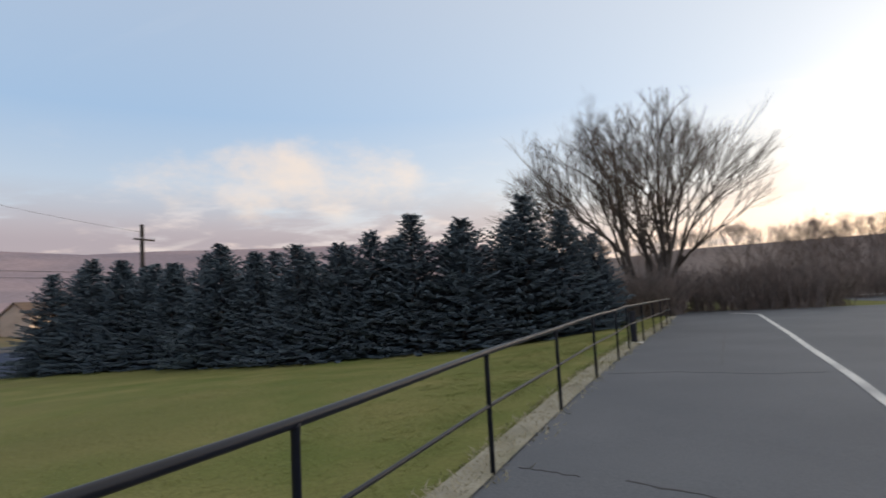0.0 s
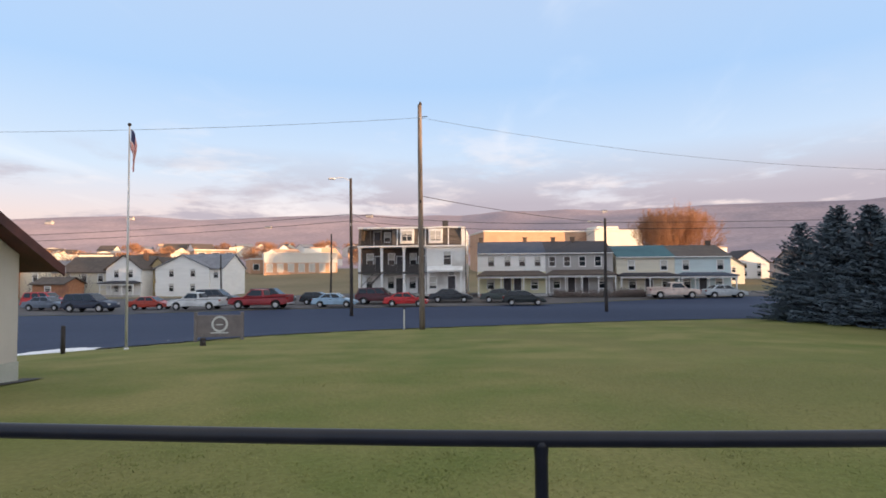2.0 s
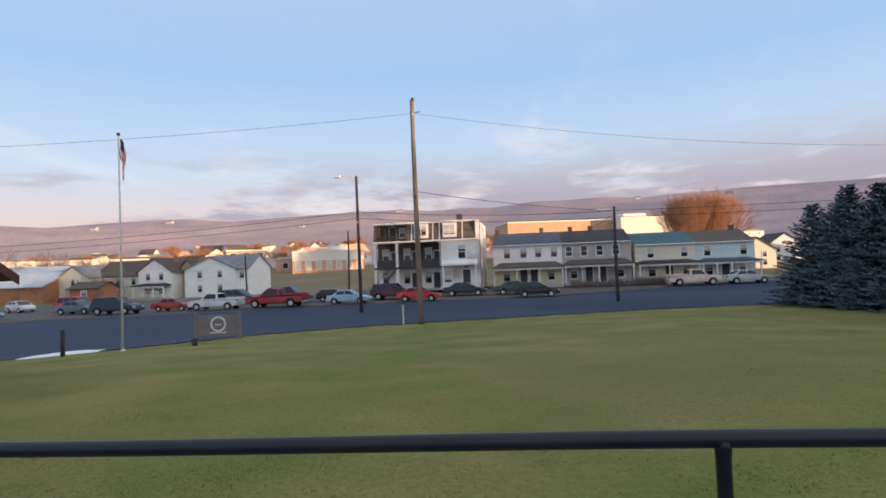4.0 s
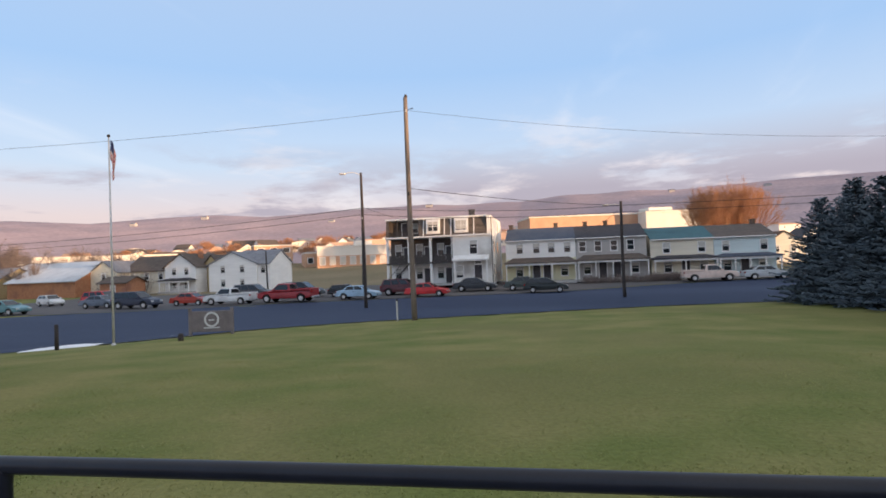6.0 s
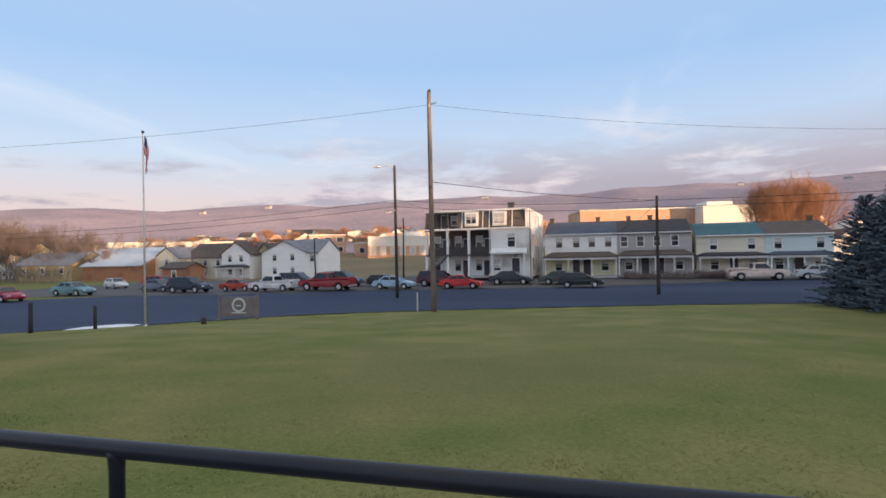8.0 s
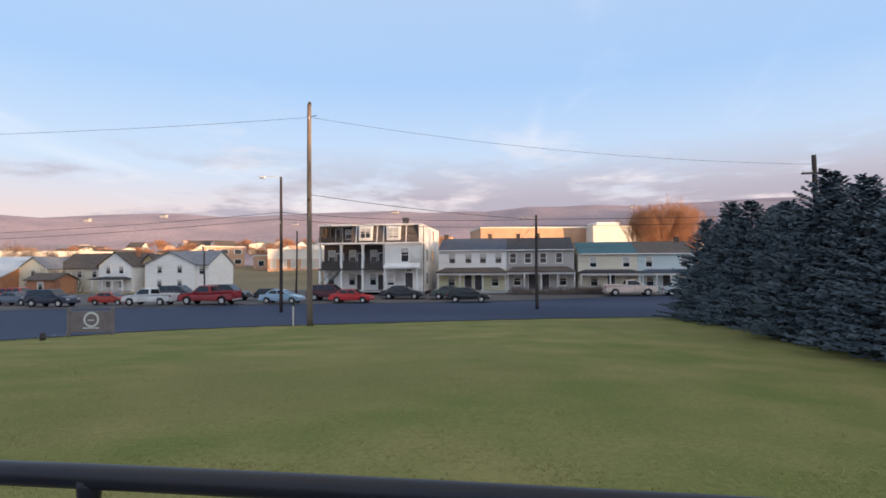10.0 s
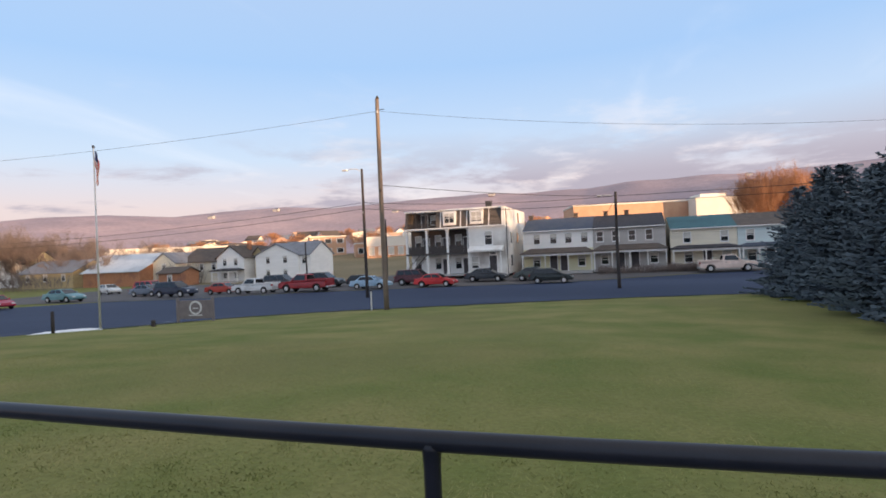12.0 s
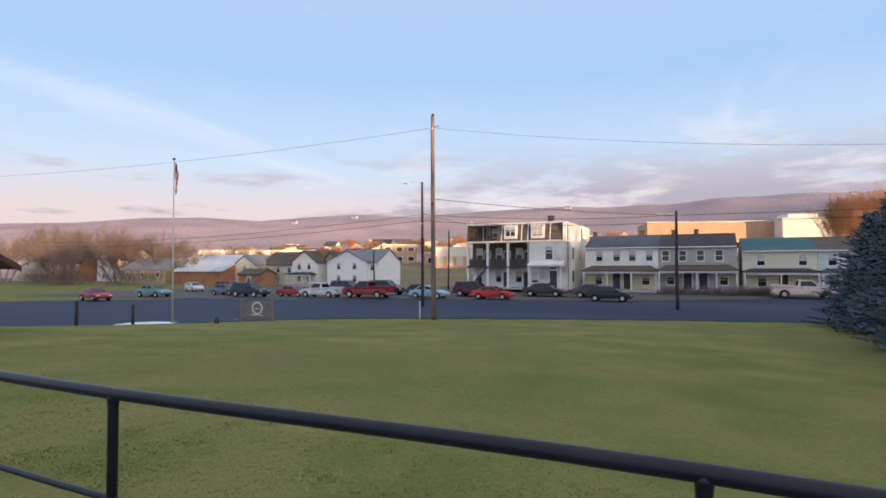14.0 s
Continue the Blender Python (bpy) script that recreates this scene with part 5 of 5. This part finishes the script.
def flat_block(x, y, w, d, h, wall, label, wins=6, rows=1, top=None, turn=0.0, sill=1.0, wh=1.6, sink=0.6, glass=0.24, base=None, pane_mat=None):
    z = float(ground_z(x, y)) - sink
    p = thing("town_building", pose(x, y, z, 0, 0, turn), label, "building", "town behind the houses")
    part("wall", boxed(-d, 0, -w / 2, w / 2, 0, h), wall, p)
    if base:
        part("lower_wall", boxed(0, 0.04, -w / 2, w / 2, 0, sink + sill + wh + 0.2), base, p, "brown brick lower wall")
    part("parapet", boxed(-d - 0.15, 0.15, -w / 2 - 0.15, w / 2 + 0.15, h, h + 0.35), M_far_white, p)
    for r in range(rows):
        for k in range(wins):
            yy = (k + 0.5) * w / wins - w / 2
            zz = sink + sill + r * 3.2
            o = part("window", boxed(-0.02, 0.07, yy - w / wins * 0.30, yy + w / wins * 0.30, zz, zz + wh), M_trim_white, p)
            part("pane", boxed(0.0, 0.09, yy - w / wins * glass, yy + w / wins * glass, zz + 0.12, zz + wh - 0.12), pane_mat or M_glass, o)
    if top:
        part("roof_unit", boxed(-d * 0.7, -d * 0.3, top[0], top[1], h + 0.35, h + 0.35 + top[2]), M_far_white, p)
    return p


# Pale opaque panes stand in for the low sun reflected in the glass.
flat_block(-150, -51.5, 20.0, 14, 6.2, M_far_white, "white sunlit commercial building with large square windows", 7, top=(1.0, 6.0, 1.4), sill=0.5, wh=2.4, turn=24, glass=0.27, base=M_far_brick, pane_mat=M_blind_glare)
flat_block(-152, -63.8, 6.0, 12, 4.6, M_far_brick, "brown sunlit wing of a commercial building", 2, wh=1.8, turn=30)
flat_block(-124, -109, 33.0, 12, 7.4, M_far_white, "long pale sunlit store building", 0, turn=35)
flat_block(-165, -84, 12.0, 10, 7.0, M_far_brick, "orange sunlit brick building", 3, 2, turn=35)
flat_block(-140, 12.9, 27.6, 16, 10.9, M_far_brick, "long orange-lit brick mill building", 12, 2, turn=14, glass=0.13)
flat_block(-140, 33.2, 12.7, 16, 10.9, M_far_white, "pale sunlit factory building with a flat roof", 6, 2, turn=14, top=(-3.5, 2.5, 1.2), glass=0.15)
rnd = random.Random(21)
for k in range(84):
    y = -260 + k * 4.3 + rnd.uniform(-3, 3)
    x = -205 - rnd.uniform(0, 160)
    if -20 < y < 60 and x > -235:
        x -= 60
    z = float(ground_z(x, y)) - 0.5
    wall, roof = rnd.choice((M_far_white, M_far_brick, M_far_white, M_cream)), rnd.choice((M_brown_roof, M_grey_roof, M_far_brick))
    nm = {"far_white_wall": "pale", "far_brick_wall": "orange brick", "cream_siding": "cream"}[wall.name]
    fn = rnd.choice((side_house, long_house))
    o = fn(x, y, z, rnd.uniform(7, 13), rnd.uniform(8, 11), rnd.uniform(3.5, 6.0), rnd.uniform(6.4, 8.6), wall, roof, "sunlit %s house in the far town" % nm, 2, rnd.uniform(5, 55))
    o["group"] = "far town"
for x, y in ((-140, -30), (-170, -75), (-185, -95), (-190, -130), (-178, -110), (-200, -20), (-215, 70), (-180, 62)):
    bare_tree(x, y, warm[int(-y) % 2], "bare far-town tree, twigs coloured sunlit orange", y * 13, 0.8, "far town trees", sink=0.3)
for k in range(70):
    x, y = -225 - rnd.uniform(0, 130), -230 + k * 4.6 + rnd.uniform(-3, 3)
    bare_tree(x, y, warm[k % 2], "bare tree above the town, twigs coloured sunlit orange", y * 13, rnd.uniform(0.7, 1.15), "far town trees", sink=0.3)


for a, r, w in ((-34, 800, 14), (-12, 830, 16), (-40, 760, 12), (12, 840, 12), (-22, 720, 12), (20, 800, 13)):
    x, y = -r * math.cos(radians(a)), r * math.sin(radians(a))
    o = long_house(x, y, float(ground_z(x, y)) - 1.0, w * 0.6, 5, 3.2, 4.6, M_grey, M_grey_roof, "white farm building on the wooded hillside", 0, 0)
    o["group"] = "hillside buildings"


# ---- the beige building on the lawn ----
def beige_building():
    zb = -0.95
    M_stucco = surface("beige_stucco", (0.50, 0.46, 0.41), (0.56, 0.52, 0.465), 0.9, 0, 1.6, 70, 0.35, (0.45, 0.415, 0.38), depth=0.006)
    M_plinth = surface("grey_green_plinth", (0.40, 0.41, 0.36), (0.46, 0.465, 0.41), 0.9, 0, 2.5, 60, 0.4, (0.33, 0.35, 0.30), depth=0.006)
    M_red = surface("dark_red_roof_trim", (0.085, 0.030, 0.026), (0.125, 0.045, 0.038), 0.6, 0, 3, 40, 0.2, (0.06, 0.024, 0.022))
    M_frame = surface("dark_brown_frame", (0.040, 0.026, 0.022), (0.060, 0.040, 0.034), 0.55, 0, 4, 50, 0.2)
    M_curtain = surface("lace_curtain", (0.52, 0.51, 0.49), (0.66, 0.65, 0.63), 0.9, 0, 6, 40, 0.3, (0.36, 0.35, 0.34), stretch=(6, 1, 1))
    x0, x1, y1, y0 = -8.6, -1.6, -9.5, -17.5
    p = thing("cottage", pose(x0, y1, zb), "beige stucco building with a dark red roof", "building")
    w, d = x1 - x0, y1 - y0
    ev, rg = 2.95, 2.95 + 0.62 * w / 2
    # front gable with an opening for the window
    wx0, wx1, wz0, wz1 = 1.55, 2.75, 1.82, 3.02
    bm = bmesh.new()
    prism(bm, [(0, 0.82), (0, ev), (wx0, ev + 0.62 * wx0), (wx0, 0.82)], "y", -0.25, 0)
    prism(bm, [(wx1, 0.82), (wx1, ev + 0.62 * wx1), (w / 2, rg), (w, ev), (w, 0.82)], "y", -0.25, 0)
    prism(bm, [(wx0, 0.82), (wx0, wz0), (wx1, wz0), (wx1, 0.82)], "y", -0.25, 0)
    prism(bm, [(wx0, wz1), (wx0, ev + 0.62 * wx0), (wx1, ev + 0.62 * wx1), (wx1, wz1)], "y", -0.25, 0)
    bmesh.ops.remove_doubles(bm, verts=bm.verts, dist=0.0005)
    part("gable_wall", bm, M_stucco, p)
    part("plinth", boxed(-0.02, w + 0.02, -d - 0.02, 0.02, 0, 0.817), M_plinth, p, "grey-green painted plinth")
    part("side_wall", boxed(0, 0.25, -d, -0.253, 0.82, ev), M_stucco, p)
    part("side_wall", boxed(w - 0.25, w, -d, -0.253, 0.82, ev), M_stucco, p)
    part("back_wall", prism(bmesh.new(), [(0.253, 0.82), (0.253, ev), (w / 2, rg - 0.1), (w - 0.253, ev), (w - 0.253, 0.82)], "y", -d, -d + 0.25), M_stucco, p)
    o = 0.62
    out = [(-o, ev - 0.62 * o + 0.02), (w / 2, rg + 0.02), (w + o, ev - 0.62 * o + 0.02), (w + o, ev - 0.62 * o + 0.14), (w / 2, rg + 0.15), (-o, ev - 0.62 * o + 0.14)]
    part("roof", prism(bmesh.new(), out, "y", -d - 0.4, 0.42), M_red, p, "dark red roof")
    fas = [(-o - 0.03, ev - 0.62 * o - 0.06), (w / 2, rg - 0.06), (w + o + 0.03, ev - 0.62 * o - 0.06), (w + o + 0.03, ev - 0.62 * o + 0.15), (w / 2, rg + 0.17), (-o - 0.03, ev - 0.62 * o + 0.15)]
    part("bargeboard", prism(bmesh.new(), fas, "y", 0.423, 0.46), M_red, p)
    bm = bmesh.new()
    t = 0.12
    for a in ((wx0 - t, wx0 + 0.03, wz0 - t, wz1 + t), (wx1 - 0.03, wx1 + t, wz0 - t, wz1 + t), (wx0 + 0.033, wx1 - 0.033, wz1 - 0.03, wz1 + t), (wx0 + 0.033, wx1 - 0.033, wz0 - t, wz0 + 0.03)):
        box(bm, a[0], a[1], -0.2, 0.035, a[2], a[3])
    win = part("window", bm, M_frame, p, "window in a dark brown frame")
    bm = bmesh.new()
    box(bm, (wx0 + wx1) / 2 - 0.02, (wx0 + wx1) / 2 + 0.02, -0.16, -0.10, wz0 + 0.03, wz1 - 0.03)
    for k in (1, 2):
        z = wz0 + (wz1 - wz0) * k / 3
        box(bm, wx0 + 0.03, wx1 - 0.03, -0.155, -0.105, z - 0.015, z + 0.015)
    part("glazing_bars", bm, M_frame, win)
    part("pane", boxed(wx0, wx1, -0.135, -0.127, wz0, wz1), M_glass, win)
    part("curtain", boxed(wx0 + 0.2, wx1, -0.124, -0.118, wz0, wz1), M_curtain, win, "pale lace curtain")


beige_building()
# Narrow dark strip on the ground along the wall's foot.
sh = strip("wall_foot_strip", [(-9.0, -9.25), (-8, -9.18), (-5, -9.1), (-1.5, -9.1)], [(-9.0, -9.7), (-8, -9.6), (-5, -9.6), (-1.5, -9.6)], 0.02, surface("dark_wall_foot", (0.06, 0.058, 0.055), (0.095, 0.09, 0.08), 0.95, 0, 3, 30, 0.6, depth=0.03), 20, 4)
tagged(sh, "narrow dark strip along the foot of the beige wall", "flower bed", kind="structure")


# ---- parked vehicles ----
CAR_PAINT = {}


def car_paint(name, col):
    if name not in CAR_PAINT:
        CAR_PAINT[name] = paint("car_paint_" + name, col, 0.38)
    return CAR_PAINT[name]


M_trim_black = surface("black_plastic", (0.015, 0.015, 0.016), (0.025, 0.025, 0.026), 0.6, 0, 5, 60, 0.1)
M_lamp_red = paint("tail_lamp_red", (0.30, 0.015, 0.012), 0.2)
M_lamp_clear = paint("headlamp_clear", (0.62, 0.63, 0.64), 0.15)
M_chrome = surface("bumper_metal", (0.45, 0.45, 0.46), (0.55, 0.55, 0.56), 0.3, 0.8, 5, 40, 0)
CAR_KINDS = {
    # lower outline (x along the car, z), then the cabin's foot and roof lines
    "sedan": dict(L=4.5, W=1.76, body=[(-2.22, 0.34), (-2.25, 0.62), (-2.18, 0.92), (-1.45, 0.97), (0.95, 0.93), (1.75, 0.80), (2.16, 0.68), (2.25, 0.48), (2.2, 0.30)], cabin=[(-1.62, 0.95), (-0.95, 1.40), (0.25, 1.43), (1.12, 0.92)], wheel=0.315, axles=(-1.35, 1.40)),
    "hatch": dict(L=4.2, W=1.74, body=[(-2.05, 0.34), (-2.10, 0.62), (-2.05, 0.96), (-1.4, 0.98), (0.9, 0.95), (1.6, 0.84), (2.0, 0.68), (2.1, 0.48), (2.05, 0.30)], cabin=[(-1.98, 0.96), (-1.55, 1.44), (0.1, 1.47), (1.10, 0.94)], wheel=0.315, axles=(-1.25, 1.30)),
    "suv": dict(L=4.8, W=1.86, body=[(-2.32, 0.42), (-2.38, 0.70), (-2.34, 1.08), (-1.4, 1.10), (1.05, 1.08), (2.0, 1.00), (2.3, 0.82), (2.4, 0.55), (2.32, 0.40)], cabin=[(-2.28, 1.08), (-2.05, 1.72), (0.35, 1.76), (1.22, 1.07)], wheel=0.37, axles=(-1.45, 1.48)),
    "pickup": dict(L=5.5, W=1.90, body=[(-2.70, 0.50), (-2.75, 0.75), (-2.74, 1.12), (-0.62, 1.12), (1.25, 1.10), (2.3, 1.04), (2.68, 0.90), (2.75, 0.60), (2.68, 0.45)], cabin=[(-0.62, 1.11), (-0.45, 1.74), (0.62, 1.77), (1.35, 1.09)], wheel=0.38, axles=(-1.70, 1.75)),
}


def car(kind, x, y, rz, colour, rgb, label, size=1.0, z=None):
    k = CAR_KINDS[kind]
    body_mat = car_paint(colour, rgb)
    g = (float(ground_z(x, y)) + 0.018) if z is None else z
    name = {"sedan": "car", "hatch": "car", "suv": "suv", "pickup": "pickup_truck"}[kind]
    p = thing(name, pose(x, y, g, 0, 0, rz), label, {"car": "car", "suv": "suv", "pickup_truck": "pickup truck"}[name], "parked vehicles")
    p.scale = (size, size, size)
    W = k["W"] / 2
    # body with wheel arches cut into its lower edge
    low = []
    for ax in sorted(k["axles"]):
        r = k["wheel"] + 0.07
        low += [(ax + r * math.cos(a), max(0.28, k["wheel"] + r * math.sin(a))) for a in [math.pi - math.pi * j / 8 for j in range(9)]]
    outline = k["body"] + low[::-1]
    bm = prism(bmesh.new(), outline, "y", -W, W)
    for v in bm.verts:
        if v.co.z > 0.62:
            v.co.y *= 1 - 0.07 * (v.co.z - 0.62) / 0.5
        if abs(v.co.x) > k["L"] / 2 - 0.35:
            v.co.y *= 0.93
    body = part("body", bm, body_mat, p)
    bv = body.modifiers.new("edges", "BEVEL")
    bv.width, bv.segments, bv.limit_method, bv.angle_limit = 0.035, 2, "ANGLE", radians(35)
    if kind == "pickup":
        part("load_bed", boxed(-2.62, -0.72, -W * 0.86, W * 0.86, 1.10, 1.126), M_trim_black, p)
        for s in (-1, 1):
            part("bed_side", boxed(-2.72, -0.66, s * W * 0.96 - 0.045, s * W * 0.96 + 0.045, 1.09, 1.26, bevel=0.02), body_mat, p)
        part("tailgate", boxed(-2.74, -2.66, -W * 0.9, W * 0.9, 1.09, 1.26, bevel=0.02), body_mat, p)
    cab = list(k["cabin"])
    (ax, az), (bx, bz), (cx, cz), (dx, dz) = cab
    wi, wo = W * 0.74, W * 0.93
    bm = bmesh.new()
    V = [bm.verts.new((q, s * (wo if q in (ax, dx) else wi), zz)) for s in (-1, 1) for q, zz in cab]
    bm.faces.new(V[0:4])
    bm.faces.new(V[4:8][::-1])
    for a in range(4):
        b = (a + 1) % 4
        bm.faces.new((V[b], V[a], V[a + 4], V[b + 4]))
    bmesh.ops.recalc_face_normals(bm, faces=bm.faces)
    cabin = part("cabin", bm, body_mat, p)
    bv = cabin.modifiers.new("edges", "BEVEL")
    bv.width, bv.segments, bv.limit_method, bv.angle_limit = 0.03, 2, "ANGLE", radians(30)

    def pane(name, quad, out):
        bm = bmesh.new()
        n = (Vector(quad[1]) - Vector(quad[0])).cross(Vector(quad[3]) - Vector(quad[0])).normalized()
        if n.dot(Vector(out)) < 0:
            n = -n
        A = [bm.verts.new(Vector(q) + n * 0.012) for q in quad]
        B = [bm.verts.new(Vector(q) - n * 0.01) for q in quad]
        bm.faces.new(A)
        bm.faces.new(B[::-1])
        for i in range(4):
            j = (i + 1) % 4
            bm.faces.new((A[i], A[j], B[j], B[i]))
        bmesh.ops.recalc_face_normals(bm, faces=bm.faces)
        part(name, bm, M_car_glass, p)

    def on(side, q, f):
        """A point on a cabin side, q along it and f up it."""
        lo = ax + (dx - ax) * q
        hi = bx + (cx - bx) * q
        zl, zh = az + (dz - az) * q, bz + (cz - bz) * q
        return (lo + (hi - lo) * f, side * (wo + (wi - wo) * f), zl + (zh - zl) * f)

    splits = ((0.10, 0.50), (0.54, 0.93)) if kind != "pickup" else ((0.12, 0.92),)
    if kind == "suv":
        splits = ((0.06, 0.32), (0.36, 0.63), (0.67, 0.94))
    for s in (-1, 1):
        for q0, q1 in splits:
            pane("side_window", [on(s, q0, 0.14), on(s, q1, 0.14), on(s, q1, 0.88), on(s, q0, 0.88)], (0, s, 0))
        part("mirror", boxed(dx - 0.42, dx - 0.28, s * wo + (0.0 if s > 0 else -0.14), s * wo + (0.14 if s > 0 else 0.0), az + 0.03, az + 0.15, bevel=0.03), body_mat, p)
        part("door_handle", boxed(-0.35, -0.17, s * W * 0.965 - 0.02, s * W * 0.965 + 0.02, az - 0.13, az - 0.10), M_trim_black, p)
        part("headlight", boxed(k["L"] / 2 - 0.22, k["L"] / 2 - 0.02, s * W * 0.70 - 0.17, s * W * 0.70 + 0.17, k["body"][6][1] - 0.15, k["body"][6][1] - 0.01, bevel=0.02), M_lamp_clear, p)
        part("tail_light", boxed(-k["L"] / 2 - 0.0, -k["L"] / 2 + 0.12, s * W * 0.76 - 0.13, s * W * 0.76 + 0.13, k["body"][2][1] - 0.24, k["body"][2][1] - 0.06, bevel=0.02), M_lamp_red, p)
    pane("windscreen", [(dx - (dx - cx) * 0.08, -wo * 0.9, dz + (cz - dz) * 0.08), (dx - (dx - cx) * 0.08, wo * 0.9, dz + (cz - dz) * 0.08), (cx + (dx - cx) * 0.10, wi * 0.92, cz - (cz - dz) * 0.10), (cx + (dx - cx) * 0.10, -wi * 0.92, cz - (cz - dz) * 0.10)], (1, 0, 0.5))
    pane("rear_window", [(ax + (bx - ax) * 0.12, -wo * 0.88, az + (bz - az) * 0.12), (ax + (bx - ax) * 0.12, wo * 0.88, az + (bz - az) * 0.12), (bx - (bx - ax) * 0.12, wi * 0.9, bz - (bz - az) * 0.12), (bx - (bx - ax) * 0.12, -wi * 0.9, bz - (bz - az) * 0.12)], (-1, 0, 0.5))
    bump_mat = M_chrome if kind == "pickup" else body_mat
    for s in (-1, 1):
        part("bumper", boxed(s * k["L"] / 2 - 0.10, s * k["L"] / 2 + 0.05, -W * 0.92, W * 0.92, 0.36, 0.55, bevel=0.04), bump_mat, p)
    for axl in k["axles"]:
        for s in (-1, 1):
            r = k["wheel"]
            bm = tube(bmesh.new(), (axl, s * (W - 0.22), r), (axl, s * (W - 0.16), r), r * 0.94, r, 22)
            tube(bm, (axl, s * (W - 0.16), r), (axl, s * (W - 0.04), r), r, r, 22)
            tube(bm, (axl, s * (W - 0.04), r), (axl, s * (W - 0.005), r), r, r * 0.9, 22)
            w = part("wheel", bm, M_tyre, p, "black rubber tyre")
            bm = tube(bmesh.new(), (axl, s * (W - 0.03), r), (axl, s * (W + 0.004), r), r * 0.62, r * 0.56, 18)
            for j in range(5):
                a = 2 * math.pi * j / 5
                tube(bm, (axl, s * (W + 0.003), r), (axl + r * 0.52 * math.cos(a), s * (W + 0.008), r + r * 0.52 * math.sin(a)), 0.03, 0.022, 6)
            part("rim", bm, M_rim, w, "bright alloy rim")
    return p


car("pickup", -50.2, -28.1, -90, "white", (0.62, 0.63, 0.63), "white pickup truck with an open bed, parked", 0.95)
car("pickup", -50.1, -21.7, -90, "dark_red", (0.28, 0.022, 0.028), "dark red pickup truck parked beside the street", 1.05)
car("sedan", -51.7, -14.9, 90, "light_blue", (0.30, 0.44, 0.58), "light blue sedan parked behind the lamp pole", 0.95)
car("suv", -56.0, -11.4, 90, "maroon", (0.075, 0.016, 0.022), "dark maroon car parked before the balcony house", 0.98)
car("sedan", -52.6, -8.0, 90, "bright_red", (0.52, 0.028, 0.030), "bright red sedan parked behind the tall pole", 0.95)
car("sedan", -57.8, -3.9, 90, "charcoal", (0.030, 0.034, 0.042), "charcoal sedan parked before the balcony house", 1.02)
car("sedan", -57.6, 1.5, 90, "slate_green", (0.045, 0.058, 0.055), "dark slate-green sedan parked beside another car", 1.0)
car("hatch", -53.7, 3.6, 90, "black_green", (0.012, 0.018, 0.019), "black-green hatchback parked at the street's edge", 1.0)
car("pickup", -61.4, 20.5, 90, "orange_white", (0.66, 0.52, 0.45), "white and orange pickup truck parked before the cream house", 0.98)
car("sedan", -61.8, 26.1, 90, "silver", (0.42, 0.45, 0.47), "silver sedan parked before the aqua house", 1.0)
car("sedan", -45.3, -50.2, 90, "teal", (0.13, 0.27, 0.30), "teal sedan parked across the street", 1.05)
car("suv", -49.9, -38.8, 90, "navy", (0.018, 0.026, 0.052), "dark navy van parked across the street", 1.02)
car("sedan", -52.5, -34.2, 90, "red_orange", (0.40, 0.05, 0.03), "red car parked beside the navy van", 0.95)
car("suv", -56.0, -23.0, 90, "black", (0.014, 0.015, 0.018), "black suv parked behind the red pickup", 1.0)
car("suv", -58.0, -30.0, 90, "dark_grey", (0.05, 0.05, 0.058), "dark grey suv parked behind the white pickup", 1.0)
car("hatch", -56.0, -17.8, 90, "black", (0.014, 0.015, 0.018), "black hatchback parked near the blue sedan", 0.9)
car("sedan", -52.0, -45.0, 90, "grey_blue", (0.14, 0.17, 0.22), "grey-blue sedan parked across the street", 1.0)
car("suv", -56.0, -48.5, 90, "bright_red", (0.52, 0.028, 0.030), "red suv parked near the brick garage", 1.0)
car("sedan", -37.6, -49.6, 80, "crimson", (0.36, 0.02, 0.05), "crimson sedan standing at the side street", 1.0)
car("hatch", -58.0, -58.0, 70, "white", (0.55, 0.57, 0.58), "white hatchback parked near the garage", 0.95)
